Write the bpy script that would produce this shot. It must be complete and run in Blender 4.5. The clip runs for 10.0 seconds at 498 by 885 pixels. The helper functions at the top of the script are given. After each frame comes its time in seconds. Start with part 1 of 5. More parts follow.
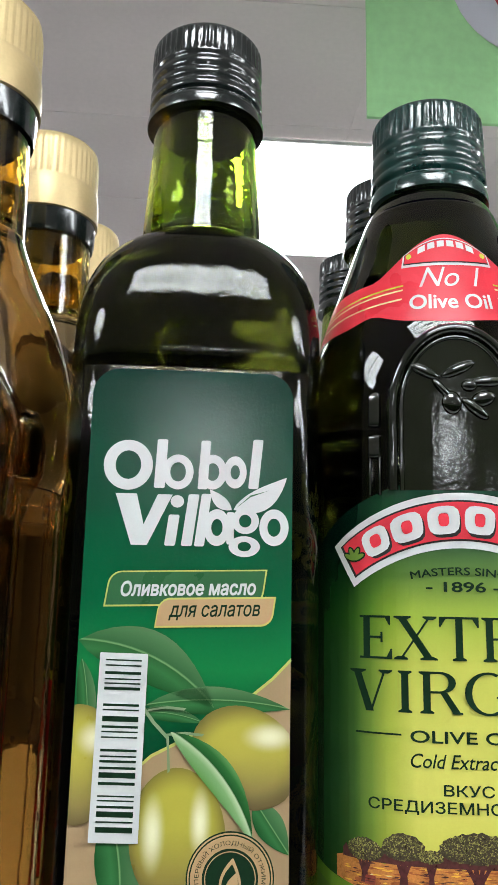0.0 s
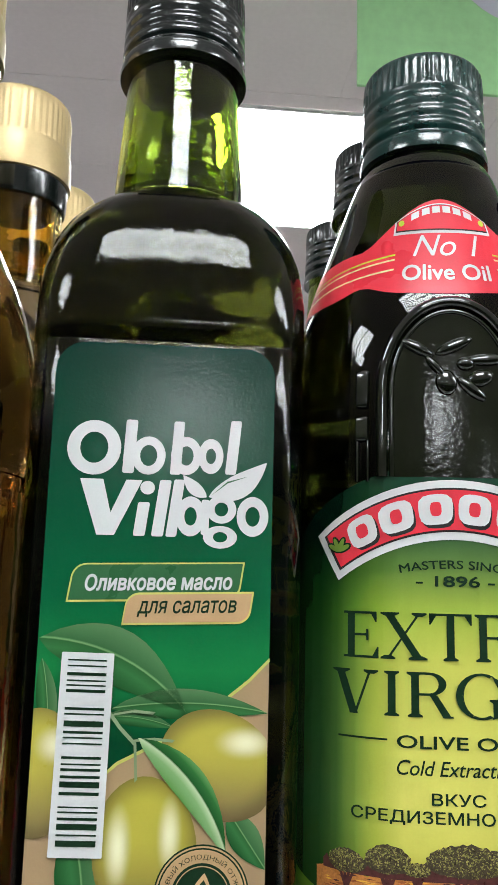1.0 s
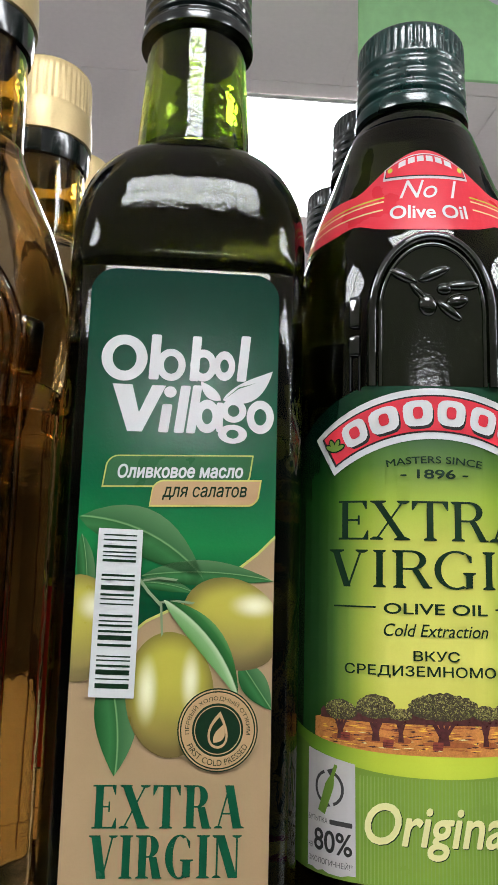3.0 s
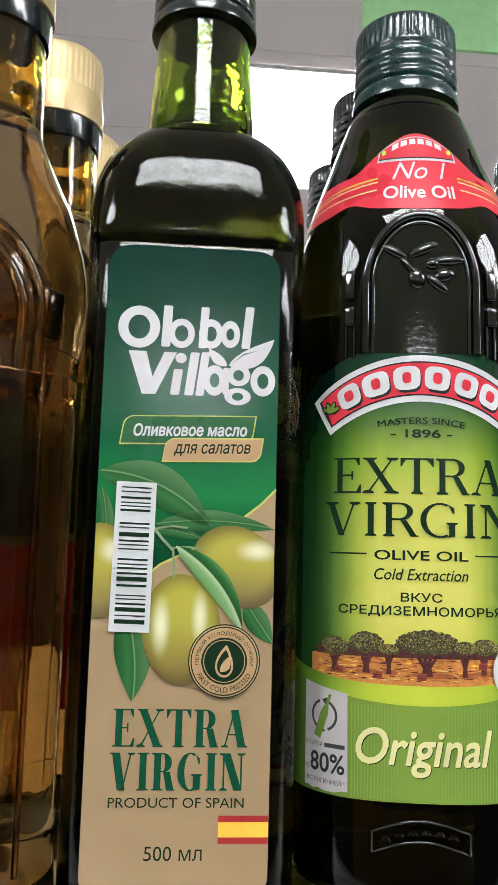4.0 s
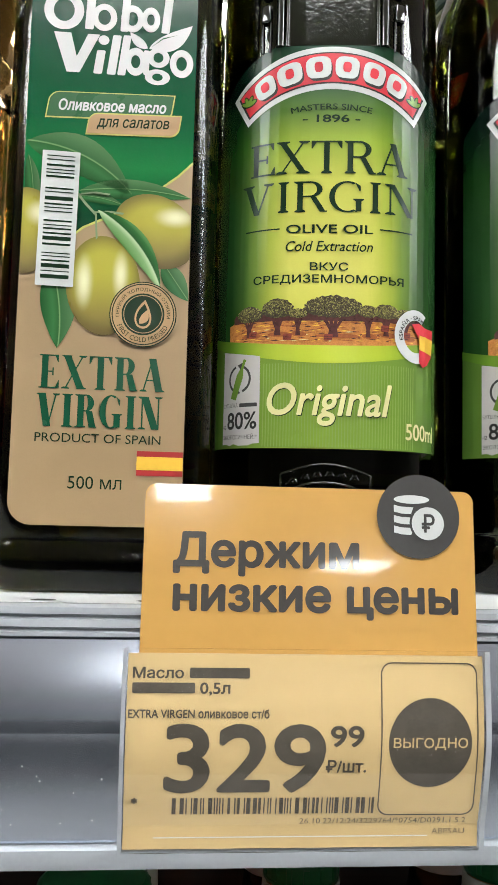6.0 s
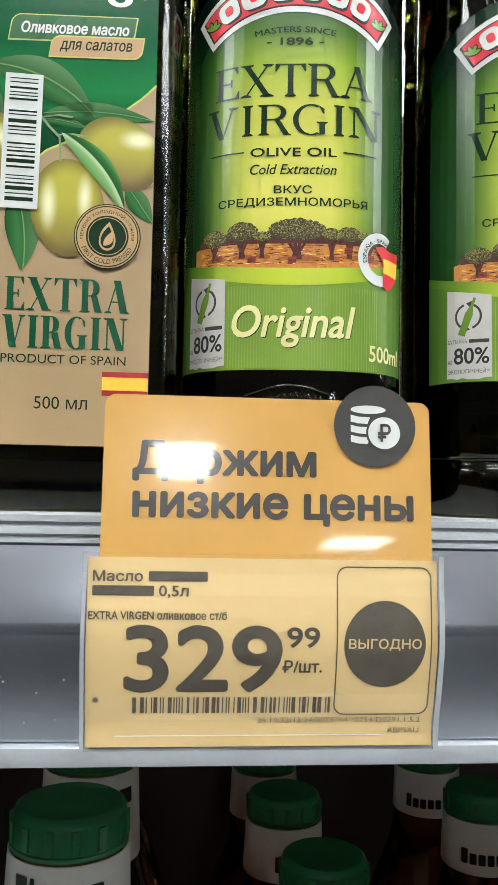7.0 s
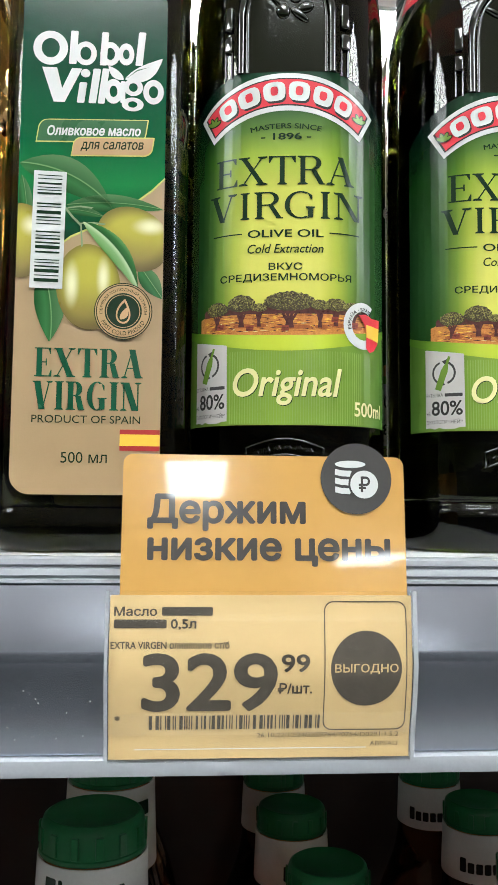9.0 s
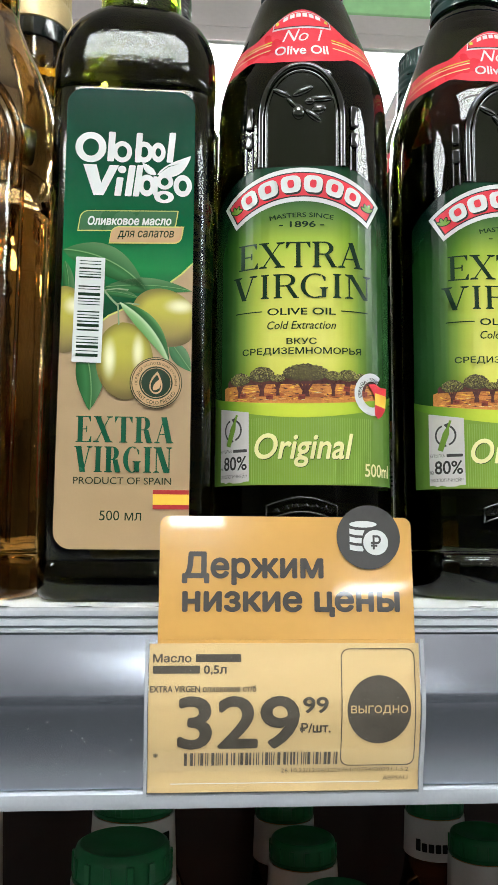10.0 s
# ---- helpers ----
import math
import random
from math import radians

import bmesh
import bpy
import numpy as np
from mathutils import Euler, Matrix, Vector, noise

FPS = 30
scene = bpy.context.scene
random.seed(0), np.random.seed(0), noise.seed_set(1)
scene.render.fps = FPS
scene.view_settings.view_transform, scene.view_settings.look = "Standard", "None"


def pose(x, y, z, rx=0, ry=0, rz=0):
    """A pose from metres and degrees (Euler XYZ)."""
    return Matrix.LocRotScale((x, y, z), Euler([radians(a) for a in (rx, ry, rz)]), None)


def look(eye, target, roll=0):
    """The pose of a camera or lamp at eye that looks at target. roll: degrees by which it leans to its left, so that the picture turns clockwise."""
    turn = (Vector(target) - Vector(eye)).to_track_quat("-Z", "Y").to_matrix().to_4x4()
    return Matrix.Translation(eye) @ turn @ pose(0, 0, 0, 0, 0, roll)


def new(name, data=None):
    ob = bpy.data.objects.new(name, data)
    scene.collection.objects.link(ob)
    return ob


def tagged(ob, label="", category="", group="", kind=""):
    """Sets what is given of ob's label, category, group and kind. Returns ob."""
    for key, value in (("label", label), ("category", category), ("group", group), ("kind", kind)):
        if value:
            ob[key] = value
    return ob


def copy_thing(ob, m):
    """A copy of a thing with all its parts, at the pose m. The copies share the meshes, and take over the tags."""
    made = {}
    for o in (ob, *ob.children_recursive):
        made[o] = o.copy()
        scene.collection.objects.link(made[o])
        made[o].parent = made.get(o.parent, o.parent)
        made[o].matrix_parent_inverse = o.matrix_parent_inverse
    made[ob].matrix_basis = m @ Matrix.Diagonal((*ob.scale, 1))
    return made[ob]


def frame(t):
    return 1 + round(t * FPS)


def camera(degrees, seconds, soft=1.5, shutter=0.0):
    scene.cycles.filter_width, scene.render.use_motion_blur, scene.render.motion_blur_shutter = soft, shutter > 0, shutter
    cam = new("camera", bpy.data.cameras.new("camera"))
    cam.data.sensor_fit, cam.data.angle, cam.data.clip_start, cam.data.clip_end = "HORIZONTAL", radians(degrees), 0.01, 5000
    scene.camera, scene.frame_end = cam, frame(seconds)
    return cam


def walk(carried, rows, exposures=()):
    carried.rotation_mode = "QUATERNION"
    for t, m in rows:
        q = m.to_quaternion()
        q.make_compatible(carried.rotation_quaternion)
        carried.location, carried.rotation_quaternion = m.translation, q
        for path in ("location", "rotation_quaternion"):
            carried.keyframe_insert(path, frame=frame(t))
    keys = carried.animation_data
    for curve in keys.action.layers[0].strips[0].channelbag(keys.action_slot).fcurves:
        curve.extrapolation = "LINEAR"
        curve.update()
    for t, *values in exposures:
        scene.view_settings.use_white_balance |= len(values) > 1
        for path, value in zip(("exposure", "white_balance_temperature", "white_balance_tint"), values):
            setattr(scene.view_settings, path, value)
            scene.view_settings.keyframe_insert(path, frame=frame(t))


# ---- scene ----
cam = camera(34.08, 10.0)
PATH = [
    (0, (0.0002, -0.18185, 1.52977), (0.06578, 0.79533, 1.73181), 1.188),
    (0.5, (0.00594, -0.16930, 1.53650), (0.08290, 0.81070, 1.71800), 1.300),
    (1, (0.00290, -0.16776, 1.53465), (0.08714, 0.81416, 1.70417), 1.465),
    (1.5, (0.00200, -0.16942, 1.53344), (0.08695, 0.81363, 1.69595), 1.443),
    (2, (0.00126, -0.16681, 1.52982), (0.08653, 0.81701, 1.68733), 1.340),
    (2.5, (0.00029, -0.16746, 1.52802), (0.09288, 0.81692, 1.67778), 1.351),
    (2.7, (0.00000, -0.1766, 1.52070), (0.08800, 0.8060, 1.68300), 1.390),
    (3.8, (-0.00128, -0.20913, 1.50424), (0.0768, 0.77872, 1.63866), 1.433),
    (4, (-0.00182, -0.21076, 1.50417), (0.07784, 0.77774, 1.63268), 1.520),
    (4.5, (-0.00141, -0.21735, 1.49883), (0.07658, 0.76963, 1.63955), 1.389),
    (5, (-0.00666, -0.22201, 1.47079), (0.08201, 0.76513, 1.60378), 1.466),
    (5.5, (0.00511, -0.22711, 1.44957), (0.10198, 0.76285, 1.55255), 1.487),
    (6, (0.02063, -0.22009, 1.42249), (0.10903, 0.77221, 1.50922), 1.472),
    (6.2, (0.02199, -0.21774, 1.41337), (0.12787, 0.77381, 1.48834), 1.419),
    (7.3, (0.03212, -0.22485, 1.40634), (0.11752, 0.76978, 1.46494), 1.076),
    (7.5, (0.03054, -0.22554, 1.40704), (0.11814, 0.76899, 1.46385), 0.984),
    (8, (0.0301, -0.22804, 1.40823), (0.11103, 0.7669, 1.4678), 0.774),
    (8.5, (0.02994, -0.24483, 1.41234), (0.10656, 0.74964, 1.48412), 0.652),
    (9, (0.03164, -0.25435, 1.41413), (0.10492, 0.73963, 1.49559), 0.532),
    (9.5, (0.0269, -0.26708, 1.41703), (0.10257, 0.72526, 1.51471), 0.494),
    (10, (0.02239, -0.28134, 1.42234), (0.09509, 0.70921, 1.53862), 0.425),
]
walk(cam, [(t, look(eye, target, roll)) for t, eye, target, roll in PATH],
     exposures=((0.0, -0.05, 6450, 6), (1.5, -0.12, 6500, 8), (2.7, -0.16, 6500, 9), (4.0, -0.02, 6500, 10), (6.0, -0.02, 6800, 6), (7.5, 0.11, 6640, 3), (9.0, 0.10, 6600, 4), (10.0, 0.09, 6630, 4)))

from mathutils.geometry import delaunay_2d_cdt

# ---- world, lamps and exposure ----
world = bpy.data.worlds.new("store_air")
scene.world = world
world.use_nodes = True
world.node_tree.nodes["Background"].inputs[0].default_value = (0.5, 0.5, 0.52, 1)
world.node_tree.nodes["Background"].inputs[1].default_value = 0.05
LAMP_POWER = 26.0

SHELF = 1.400          # top of the shelf
CEILING = 3.25

# ---- materials ----
def mat(name):
    m = bpy.data.materials.new(name)
    m.use_nodes = True
    return m, m.node_tree, m.node_tree.nodes["Principled BSDF"]


def setp(b, **kw):
    names = {"color": "Base Color", "rough": "Roughness", "metal": "Metallic", "trans": "Transmission Weight", "ior": "IOR",
             "coat": "Coat Weight", "coat_rough": "Coat Roughness", "spec": "Specular IOR Level"}
    for k, v in kw.items():
        b.inputs[names[k]].default_value = (*v, 1) if k == "color" else v


def wear(nt, b, color, amount=0.12, scale=60.0, fine=900.0, bump=0.0, rough=None, rough_var=0.1, bump_dist=0.0002):
    """Mottling at two scales, roughness variation and fine relief."""
    tc = nt.nodes.new("ShaderNodeTexCoord")
    n1 = nt.nodes.new("ShaderNodeTexNoise")
    n1.inputs["Scale"].default_value = scale
    n1.inputs["Detail"].default_value = 6
    n2 = nt.nodes.new("ShaderNodeTexNoise")
    n2.inputs["Scale"].default_value = fine
    n2.inputs["Detail"].default_value = 3
    nt.links.new(tc.outputs["Object"], n1.inputs["Vector"])
    nt.links.new(tc.outputs["Object"], n2.inputs["Vector"])
    add = nt.nodes.new("ShaderNodeMath")
    add.operation = "ADD"
    nt.links.new(n1.outputs["Fac"], add.inputs[0])
    nt.links.new(n2.outputs["Fac"], add.inputs[1])
    rng = nt.nodes.new("ShaderNodeMapRange")
    rng.inputs["From Min"].default_value, rng.inputs["From Max"].default_value = 0.6, 1.4
    rng.inputs["To Min"].default_value, rng.inputs["To Max"].default_value = 1 - amount, 1 + amount
    nt.links.new(add.outputs[0], rng.inputs["Value"])
    mul = nt.nodes.new("ShaderNodeVectorMath")
    mul.operation = "SCALE"
    if isinstance(color, tuple):
        mul.inputs[0].default_value = color
    else:
        nt.links.new(color, mul.inputs[0])
    nt.links.new(rng.outputs[0], mul.inputs["Scale"])
    nt.links.new(mul.outputs[0], b.inputs["Base Color"])
    if rough is not None:
        rr = nt.nodes.new("ShaderNodeMapRange")
        rr.inputs["From Min"].default_value, rr.inputs["From Max"].default_value = 0.3, 0.7
        rr.inputs["To Min"].default_value, rr.inputs["To Max"].default_value = max(0.01, rough - rough_var), rough + rough_var
        nt.links.new(n1.outputs["Fac"], rr.inputs["Value"])
        nt.links.new(rr.outputs[0], b.inputs["Roughness"])
    if bump:
        bp = nt.nodes.new("ShaderNodeBump")
        bp.inputs["Strength"].default_value, bp.inputs["Distance"].default_value = bump, bump_dist
        nt.links.new(n2.outputs["Fac"], bp.inputs["Height"])
        nt.links.new(bp.outputs[0], b.inputs["Normal"])


def plain(name, color, rough=0.4, amount=0.08, metal=0.0, scale=60.0, fine=900.0, bump=0.0, coat=0.0, rough_var=0.06, bump_dist=0.0002, spec=0.5):
    m, nt, b = mat(name)
    setp(b, color=color, rough=rough, metal=metal, coat=coat, coat_rough=0.04, spec=spec)
    wear(nt, b, color, amount, scale, fine, bump, rough, rough_var, bump_dist)
    return m


def glass(name, color, rough=0.015, ior=1.5, bump=0.12, scale=120.0, bump_dist=0.0006):
    m, nt, b = mat(name)
    setp(b, color=color, rough=rough, trans=1.0, ior=ior)
    tc = nt.nodes.new("ShaderNodeTexCoord")
    n = nt.nodes.new("ShaderNodeTexNoise")
    n.inputs["Scale"].default_value = scale
    n.inputs["Detail"].default_value = 2
    nt.links.new(tc.outputs["Object"], n.inputs["Vector"])
    bp = nt.nodes.new("ShaderNodeBump")
    bp.inputs["Strength"].default_value, bp.inputs["Distance"].default_value = bump, bump_dist
    nt.links.new(n.outputs["Fac"], bp.inputs["Height"])
    nt.links.new(bp.outputs[0], b.inputs["Normal"])
    return m


def ramp_print(name, axis, stops, rough=0.22, bump=0.12, fine=2500.0, second=None, coat=0.0, spec=0.28):
    """A colour run along the flat print's own coordinates (millimetres in the UV map)."""
    m, nt, b = mat(name)
    setp(b, rough=rough, coat=coat, coat_rough=0.12, spec=spec)
    uv = nt.nodes.new("ShaderNodeUVMap")
    sep = nt.nodes.new("ShaderNodeSeparateXYZ")
    nt.links.new(uv.outputs[0], sep.inputs[0])

    def run(ax, st, source=None):
        lo, hi = st[0][0], st[-1][0]
        r = nt.nodes.new("ShaderNodeMapRange")
        r.inputs["From Min"].default_value, r.inputs["From Max"].default_value = lo, hi
        nt.links.new(source or sep.outputs[ax], r.inputs["Value"])
        cr = nt.nodes.new("ShaderNodeValToRGB")
        while len(cr.color_ramp.elements) < len(st):
            cr.color_ramp.elements.new(0.5)
        for e, (p, c) in zip(cr.color_ramp.elements, st):
            e.position = (p - lo) / (hi - lo)
            e.color = (*c, 1)
        nt.links.new(r.outputs[0], cr.inputs[0])
        return cr.outputs[0]
    out = run(axis, stops)
    if second:
        ax2, st2 = second
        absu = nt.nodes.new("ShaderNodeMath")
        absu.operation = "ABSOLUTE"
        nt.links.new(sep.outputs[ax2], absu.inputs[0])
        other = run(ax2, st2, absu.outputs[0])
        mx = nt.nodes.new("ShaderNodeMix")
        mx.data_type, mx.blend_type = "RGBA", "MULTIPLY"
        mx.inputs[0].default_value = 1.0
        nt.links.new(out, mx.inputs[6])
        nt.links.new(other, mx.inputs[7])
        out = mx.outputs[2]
    wear(nt, b, out, 0.03, 90.0, fine, bump, rough, 0.004, 0.00006)
    return m


def fruit_print(name, low, mid, light, gleams):
    """A printed fruit from UV centred on it (-1..1): dull below, yellow above, with soft printed gleams at (u, v, width, height)."""
    m, nt, b = mat(name)
    setp(b, rough=0.28, spec=0.25)
    uv = nt.nodes.new("ShaderNodeUVMap")
    sep = nt.nodes.new("ShaderNodeSeparateXYZ")
    nt.links.new(uv.outputs[0], sep.inputs[0])

    def blend(fac, one, two):
        mx = nt.nodes.new("ShaderNodeMix")
        mx.data_type = "RGBA"
        nt.links.new(fac, mx.inputs[0])
        for k, c in ((6, one), (7, two)):
            if isinstance(c, tuple):
                mx.inputs[k].default_value = (*c, 1)
            else:
                nt.links.new(c, mx.inputs[k])
        return mx.outputs[2]

    def run(source, lo, hi, top):
        r = nt.nodes.new("ShaderNodeMapRange")
        r.interpolation_type = "SMOOTHSTEP"
        r.inputs["From Min"].default_value, r.inputs["From Max"].default_value = lo, hi
        r.inputs["To Min"].default_value, r.inputs["To Max"].default_value = 0.0, top
        nt.links.new(source, r.inputs["Value"])
        return r.outputs[0]
    out = blend(run(sep.outputs[1], -1.05, 0.35, 1.0), low, mid)
    rim = nt.nodes.new("ShaderNodeVectorMath")
    rim.operation = "LENGTH"
    nt.links.new(uv.outputs[0], rim.inputs[0])
    out = blend(run(rim.outputs["Value"], 0.62, 1.12, 0.75), out, tuple(0.45 * c for c in low))
    for gu, gv, gw, gh in gleams:
        mp = nt.nodes.new("ShaderNodeMapping")
        mp.inputs["Location"].default_value = (-gu / gw, -gv / gh, 0)
        mp.inputs["Scale"].default_value = (1 / gw, 1 / gh, 1)
        nt.links.new(uv.outputs[0], mp.inputs["Vector"])
        ln = nt.nodes.new("ShaderNodeVectorMath")
        ln.operation = "LENGTH"
        nt.links.new(mp.outputs[0], ln.inputs[0])
        out = blend(run(ln.outputs["Value"], 1.0, 0.0, 0.92), out, light)
    wear(nt, b, out, 0.02, 60.0, 2500.0, 0.15, 0.3, 0.05, 0.00006)
    return m


M = {}
M["glass_green_full"] = glass("dark_green_glass_with_oil", (0.165, 0.180, 0.022), rough=0.03, ior=1.38, bump=0.10, scale=620)
M["glass_green_neck"] = glass("green_glass", (0.50, 0.64, 0.10), bump=0.30, scale=160)
M["glass_dark_full"] = glass("deep_green_glass_with_oil", (0.055, 0.068, 0.008), ior=1.42, bump=0.05, scale=300)
M["glass_dark_neck"] = glass("deep_green_glass", (0.14, 0.21, 0.035), bump=0.2, scale=160)
M["glass_stipple"] = plain("stippled_dark_glass", (0.006, 0.008, 0.003), 0.07, 0.2, scale=300, fine=1000, bump=0.20, rough_var=0.015, bump_dist=0.0002, spec=0.55)
M["glass_raised"] = plain("raised_dark_glass", (0.004, 0.006, 0.002), 0.03, 0.1, scale=300, fine=500, bump=0.05, rough_var=0.01, spec=0.7, coat=0.6)
M["glass_amber_full"] = glass("amber_glass_with_oil", (0.59, 0.405, 0.185), bump=0.22)
M["glass_amber_neck"] = glass("amber_glass", (0.80, 0.60, 0.18), bump=0.3, scale=160)
M["pet_amber"] = glass("sunflower_oil_bottle_plastic", (0.80, 0.36, 0.14), bump=0.2, ior=1.47)
M["cap_black"] = plain("black_green_lacquered_aluminium", (0.0035, 0.0075, 0.0065), 0.20, 0.2, coat=0.5, bump=0.05)
M["cap_teal"] = plain("dark_teal_lacquered_aluminium", (0.005, 0.032, 0.027), 0.26, 0.15, coat=0.5, bump=0.05)
M["cap_gold"] = plain("matt_gold_aluminium", (0.60, 0.46, 0.23), 0.46, 0.06, metal=0.45, bump=0.05)
M["cap_green"] = plain("green_cap_plastic", (0.010, 0.15, 0.045), 0.34, 0.12, bump=0.05)
M["white_label"] = plain("white_label_film", (0.82, 0.82, 0.79), 0.4, 0.05)
M["ink_white"] = plain("white_ink", (0.61, 0.62, 0.61), 0.32, 0.04, bump=0.15, fine=2500)
M["ink_cream"] = plain("cream_ink", (0.74, 0.69, 0.33), 0.32, 0.04, bump=0.15, fine=2500)
M["sign_ink"] = plain("laminated_charcoal_ink", (0.060, 0.054, 0.050), 0.2, 0.1, coat=1.0)
M["sign_halo"] = plain("laminated_pale_orange_ink", (0.66, 0.36, 0.11), 0.2, 0.04, coat=1.0)
M["ink_green"] = plain("dark_green_ink", (0.007, 0.075, 0.036), 0.24, 0.06, bump=0.15, fine=2500, spec=0.25)
M["ink_deep"] = plain("deep_green_ink", (0.010, 0.030, 0.014), 0.20, 0.06, bump=0.15, fine=2500, spec=0.25)
M["ink_black"] = plain("black_ink", (0.02, 0.02, 0.018), 0.35, 0.1, spec=0.25)
M["ink_grey"] = plain("charcoal_ink", (0.045, 0.043, 0.042), 0.35, 0.1, spec=0.25)
M["tag_ink"] = plain("brown_grey_thermal_ink", (0.072, 0.060, 0.048), 0.4, 0.22, scale=250, fine=2500, spec=0.25)
M["ink_red"] = plain("red_ink", (0.66, 0.035, 0.055), 0.32, 0.06, bump=0.15, fine=2500, spec=0.25)
M["flag_red"] = plain("dark_red_ink", (0.40, 0.035, 0.035), 0.32, 0.06, spec=0.25)
M["ink_yellow"] = plain("yellow_ink", (0.85, 0.52, 0.07), 0.35, 0.06, spec=0.25)
M["ink_lime"] = plain("lime_ink", (0.50, 0.62, 0.05), 0.32, 0.05, bump=0.15, fine=2500, spec=0.25)
M["ink_plate"] = plain("olive_green_plate_ink", (0.030, 0.12, 0.045), 0.3, 0.05, bump=0.15, fine=2500, spec=0.25)
M["ink_tan"] = plain("tan_ink", (0.48, 0.31, 0.16), 0.3, 0.04, bump=0.15, fine=2500, spec=0.25)
M["ink_gold_line"] = plain("gold_line_ink", (0.50, 0.52, 0.12), 0.3, 0.05)
M["leaf_dark"] = ramp_print("printed_leaf_dark", 1, ((-1.0, (0.012, 0.070, 0.018)), (-0.3, (0.035, 0.15, 0.045)), (0.0, (0.03, 0.12, 0.035)), (0.05, (0.17, 0.32, 0.13)), (0.12, (0.04, 0.13, 0.045)), (1.0, (0.095, 0.20, 0.085))))
M["leaf_light"] = ramp_print("printed_leaf_light", 1, ((-1.0, (0.10, 0.26, 0.06)), (-0.3, (0.20, 0.36, 0.15)), (0.05, (0.42, 0.54, 0.32)), (0.15, (0.015, 0.085, 0.02)), (0.6, (0.03, 0.14, 0.035)), (1.0, (0.12, 0.28, 0.09))))
M["olive"] = fruit_print("printed_green_olive", (0.20, 0.145, 0.045), (0.42, 0.38, 0.055), (0.82, 0.81, 0.56), ((-0.52, 0.06, 0.30, 0.66), (0.46, 0.22, 0.27, 0.60)))
M["olive_side"] = fruit_print("printed_green_olive_side", (0.22, 0.165, 0.065), (0.43, 0.38, 0.06), (0.84, 0.82, 0.58), ((0.42, 0.42, 0.56, 0.36),))
M["label_green"] = ramp_print("green_label_film", 1, ((80.0, (0.003, 0.045, 0.018)), (103.0, (0.003, 0.055, 0.021)), (117.0, (0.011, 0.180, 0.048)), (131.0, (0.003, 0.100, 0.036)), (158.0, (0.003, 0.058, 0.028)), (184.0, (0.003, 0.030, 0.020))), rough=0.13, bump=0.5, fine=1900.0, spec=0.5)
M["label_tan"] = plain("tan_label_film", (0.365, 0.250, 0.134), 0.34, 0.03, bump=0.15, fine=2500, spec=0.5)
# The second run makes the colour darker and greener towards both sides.
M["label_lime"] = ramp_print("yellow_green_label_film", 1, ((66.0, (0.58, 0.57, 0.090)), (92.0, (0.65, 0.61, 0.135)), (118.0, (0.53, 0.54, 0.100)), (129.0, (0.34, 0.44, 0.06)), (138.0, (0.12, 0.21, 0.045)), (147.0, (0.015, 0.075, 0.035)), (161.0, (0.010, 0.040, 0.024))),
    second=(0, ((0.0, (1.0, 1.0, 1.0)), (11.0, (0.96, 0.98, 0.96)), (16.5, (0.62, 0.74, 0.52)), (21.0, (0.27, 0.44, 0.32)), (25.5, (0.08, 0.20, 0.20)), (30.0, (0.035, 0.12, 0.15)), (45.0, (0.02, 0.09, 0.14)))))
# Mid green in the middle, darker towards both ends of the panel.
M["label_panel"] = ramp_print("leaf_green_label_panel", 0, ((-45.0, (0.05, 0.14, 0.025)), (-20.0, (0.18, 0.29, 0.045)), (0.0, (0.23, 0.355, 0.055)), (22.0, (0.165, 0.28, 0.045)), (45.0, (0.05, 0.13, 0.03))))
M["ink_stripe"] = plain("pale_stripe_ink", (0.22, 0.34, 0.066), 0.32, spec=0.25)
# Lime in the middle, running down to deep green at both ends.
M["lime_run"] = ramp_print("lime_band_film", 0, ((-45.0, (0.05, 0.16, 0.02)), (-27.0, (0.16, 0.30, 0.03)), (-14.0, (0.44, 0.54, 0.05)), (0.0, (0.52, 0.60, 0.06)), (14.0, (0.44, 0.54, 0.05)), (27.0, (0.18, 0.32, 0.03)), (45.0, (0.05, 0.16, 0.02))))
M["earth"] = plain("printed_orange_earth", (0.56, 0.225, 0.058), 0.32, 0.3, scale=700, fine=2500, spec=0.25)
M["print_tree"] = plain("printed_olive_tree_crown", (0.060, 0.046, 0.028), 0.32, 0.6, scale=1500, fine=4000, spec=0.25)
M["print_tree_light"] = plain("printed_olive_leaves", (0.17, 0.165, 0.05), 0.32, 0.7, scale=1800, fine=4000, spec=0.25)
M["print_tree_lit"] = plain("printed_olive_leaves_lit", (0.34, 0.31, 0.10), 0.32, 0.5, scale=1800, fine=4000, spec=0.25)
M["earth_dark"] = plain("printed_brown_earth", (0.36, 0.11, 0.035), 0.32, 0.3, scale=700, fine=2500, spec=0.25)
M["basket"] = plain("printed_red_brown_crate", (0.24, 0.05, 0.035), 0.32, 0.3, scale=900, spec=0.25)
M["print_trunk"] = plain("printed_trunk", (0.085, 0.026, 0.026), 0.32, 0.3, scale=900, spec=0.25)
M["sticker"] = plain("grey_white_sticker", (0.50, 0.47, 0.455), 0.4, 0.04)
M["shelf_white"] = plain("white_powder_coated_steel", (0.74, 0.75, 0.75), 0.35, 0.05, bump=0.15, fine=3000)
M["slot_shade"] = plain("slot_inside_shade", (0.02, 0.02, 0.02), 0.6)
M["rail"] = plain("grey_plastic_rail", (0.70, 0.76, 0.88), 0.21, 0.03, metal=0.96, scale=40, bump=0.0, rough_var=0.01)
M["rail_lip"] = plain("pale_grey_plastic", (0.37, 0.39, 0.42), 0.22, 0.05, scale=40, rough_var=0.05)
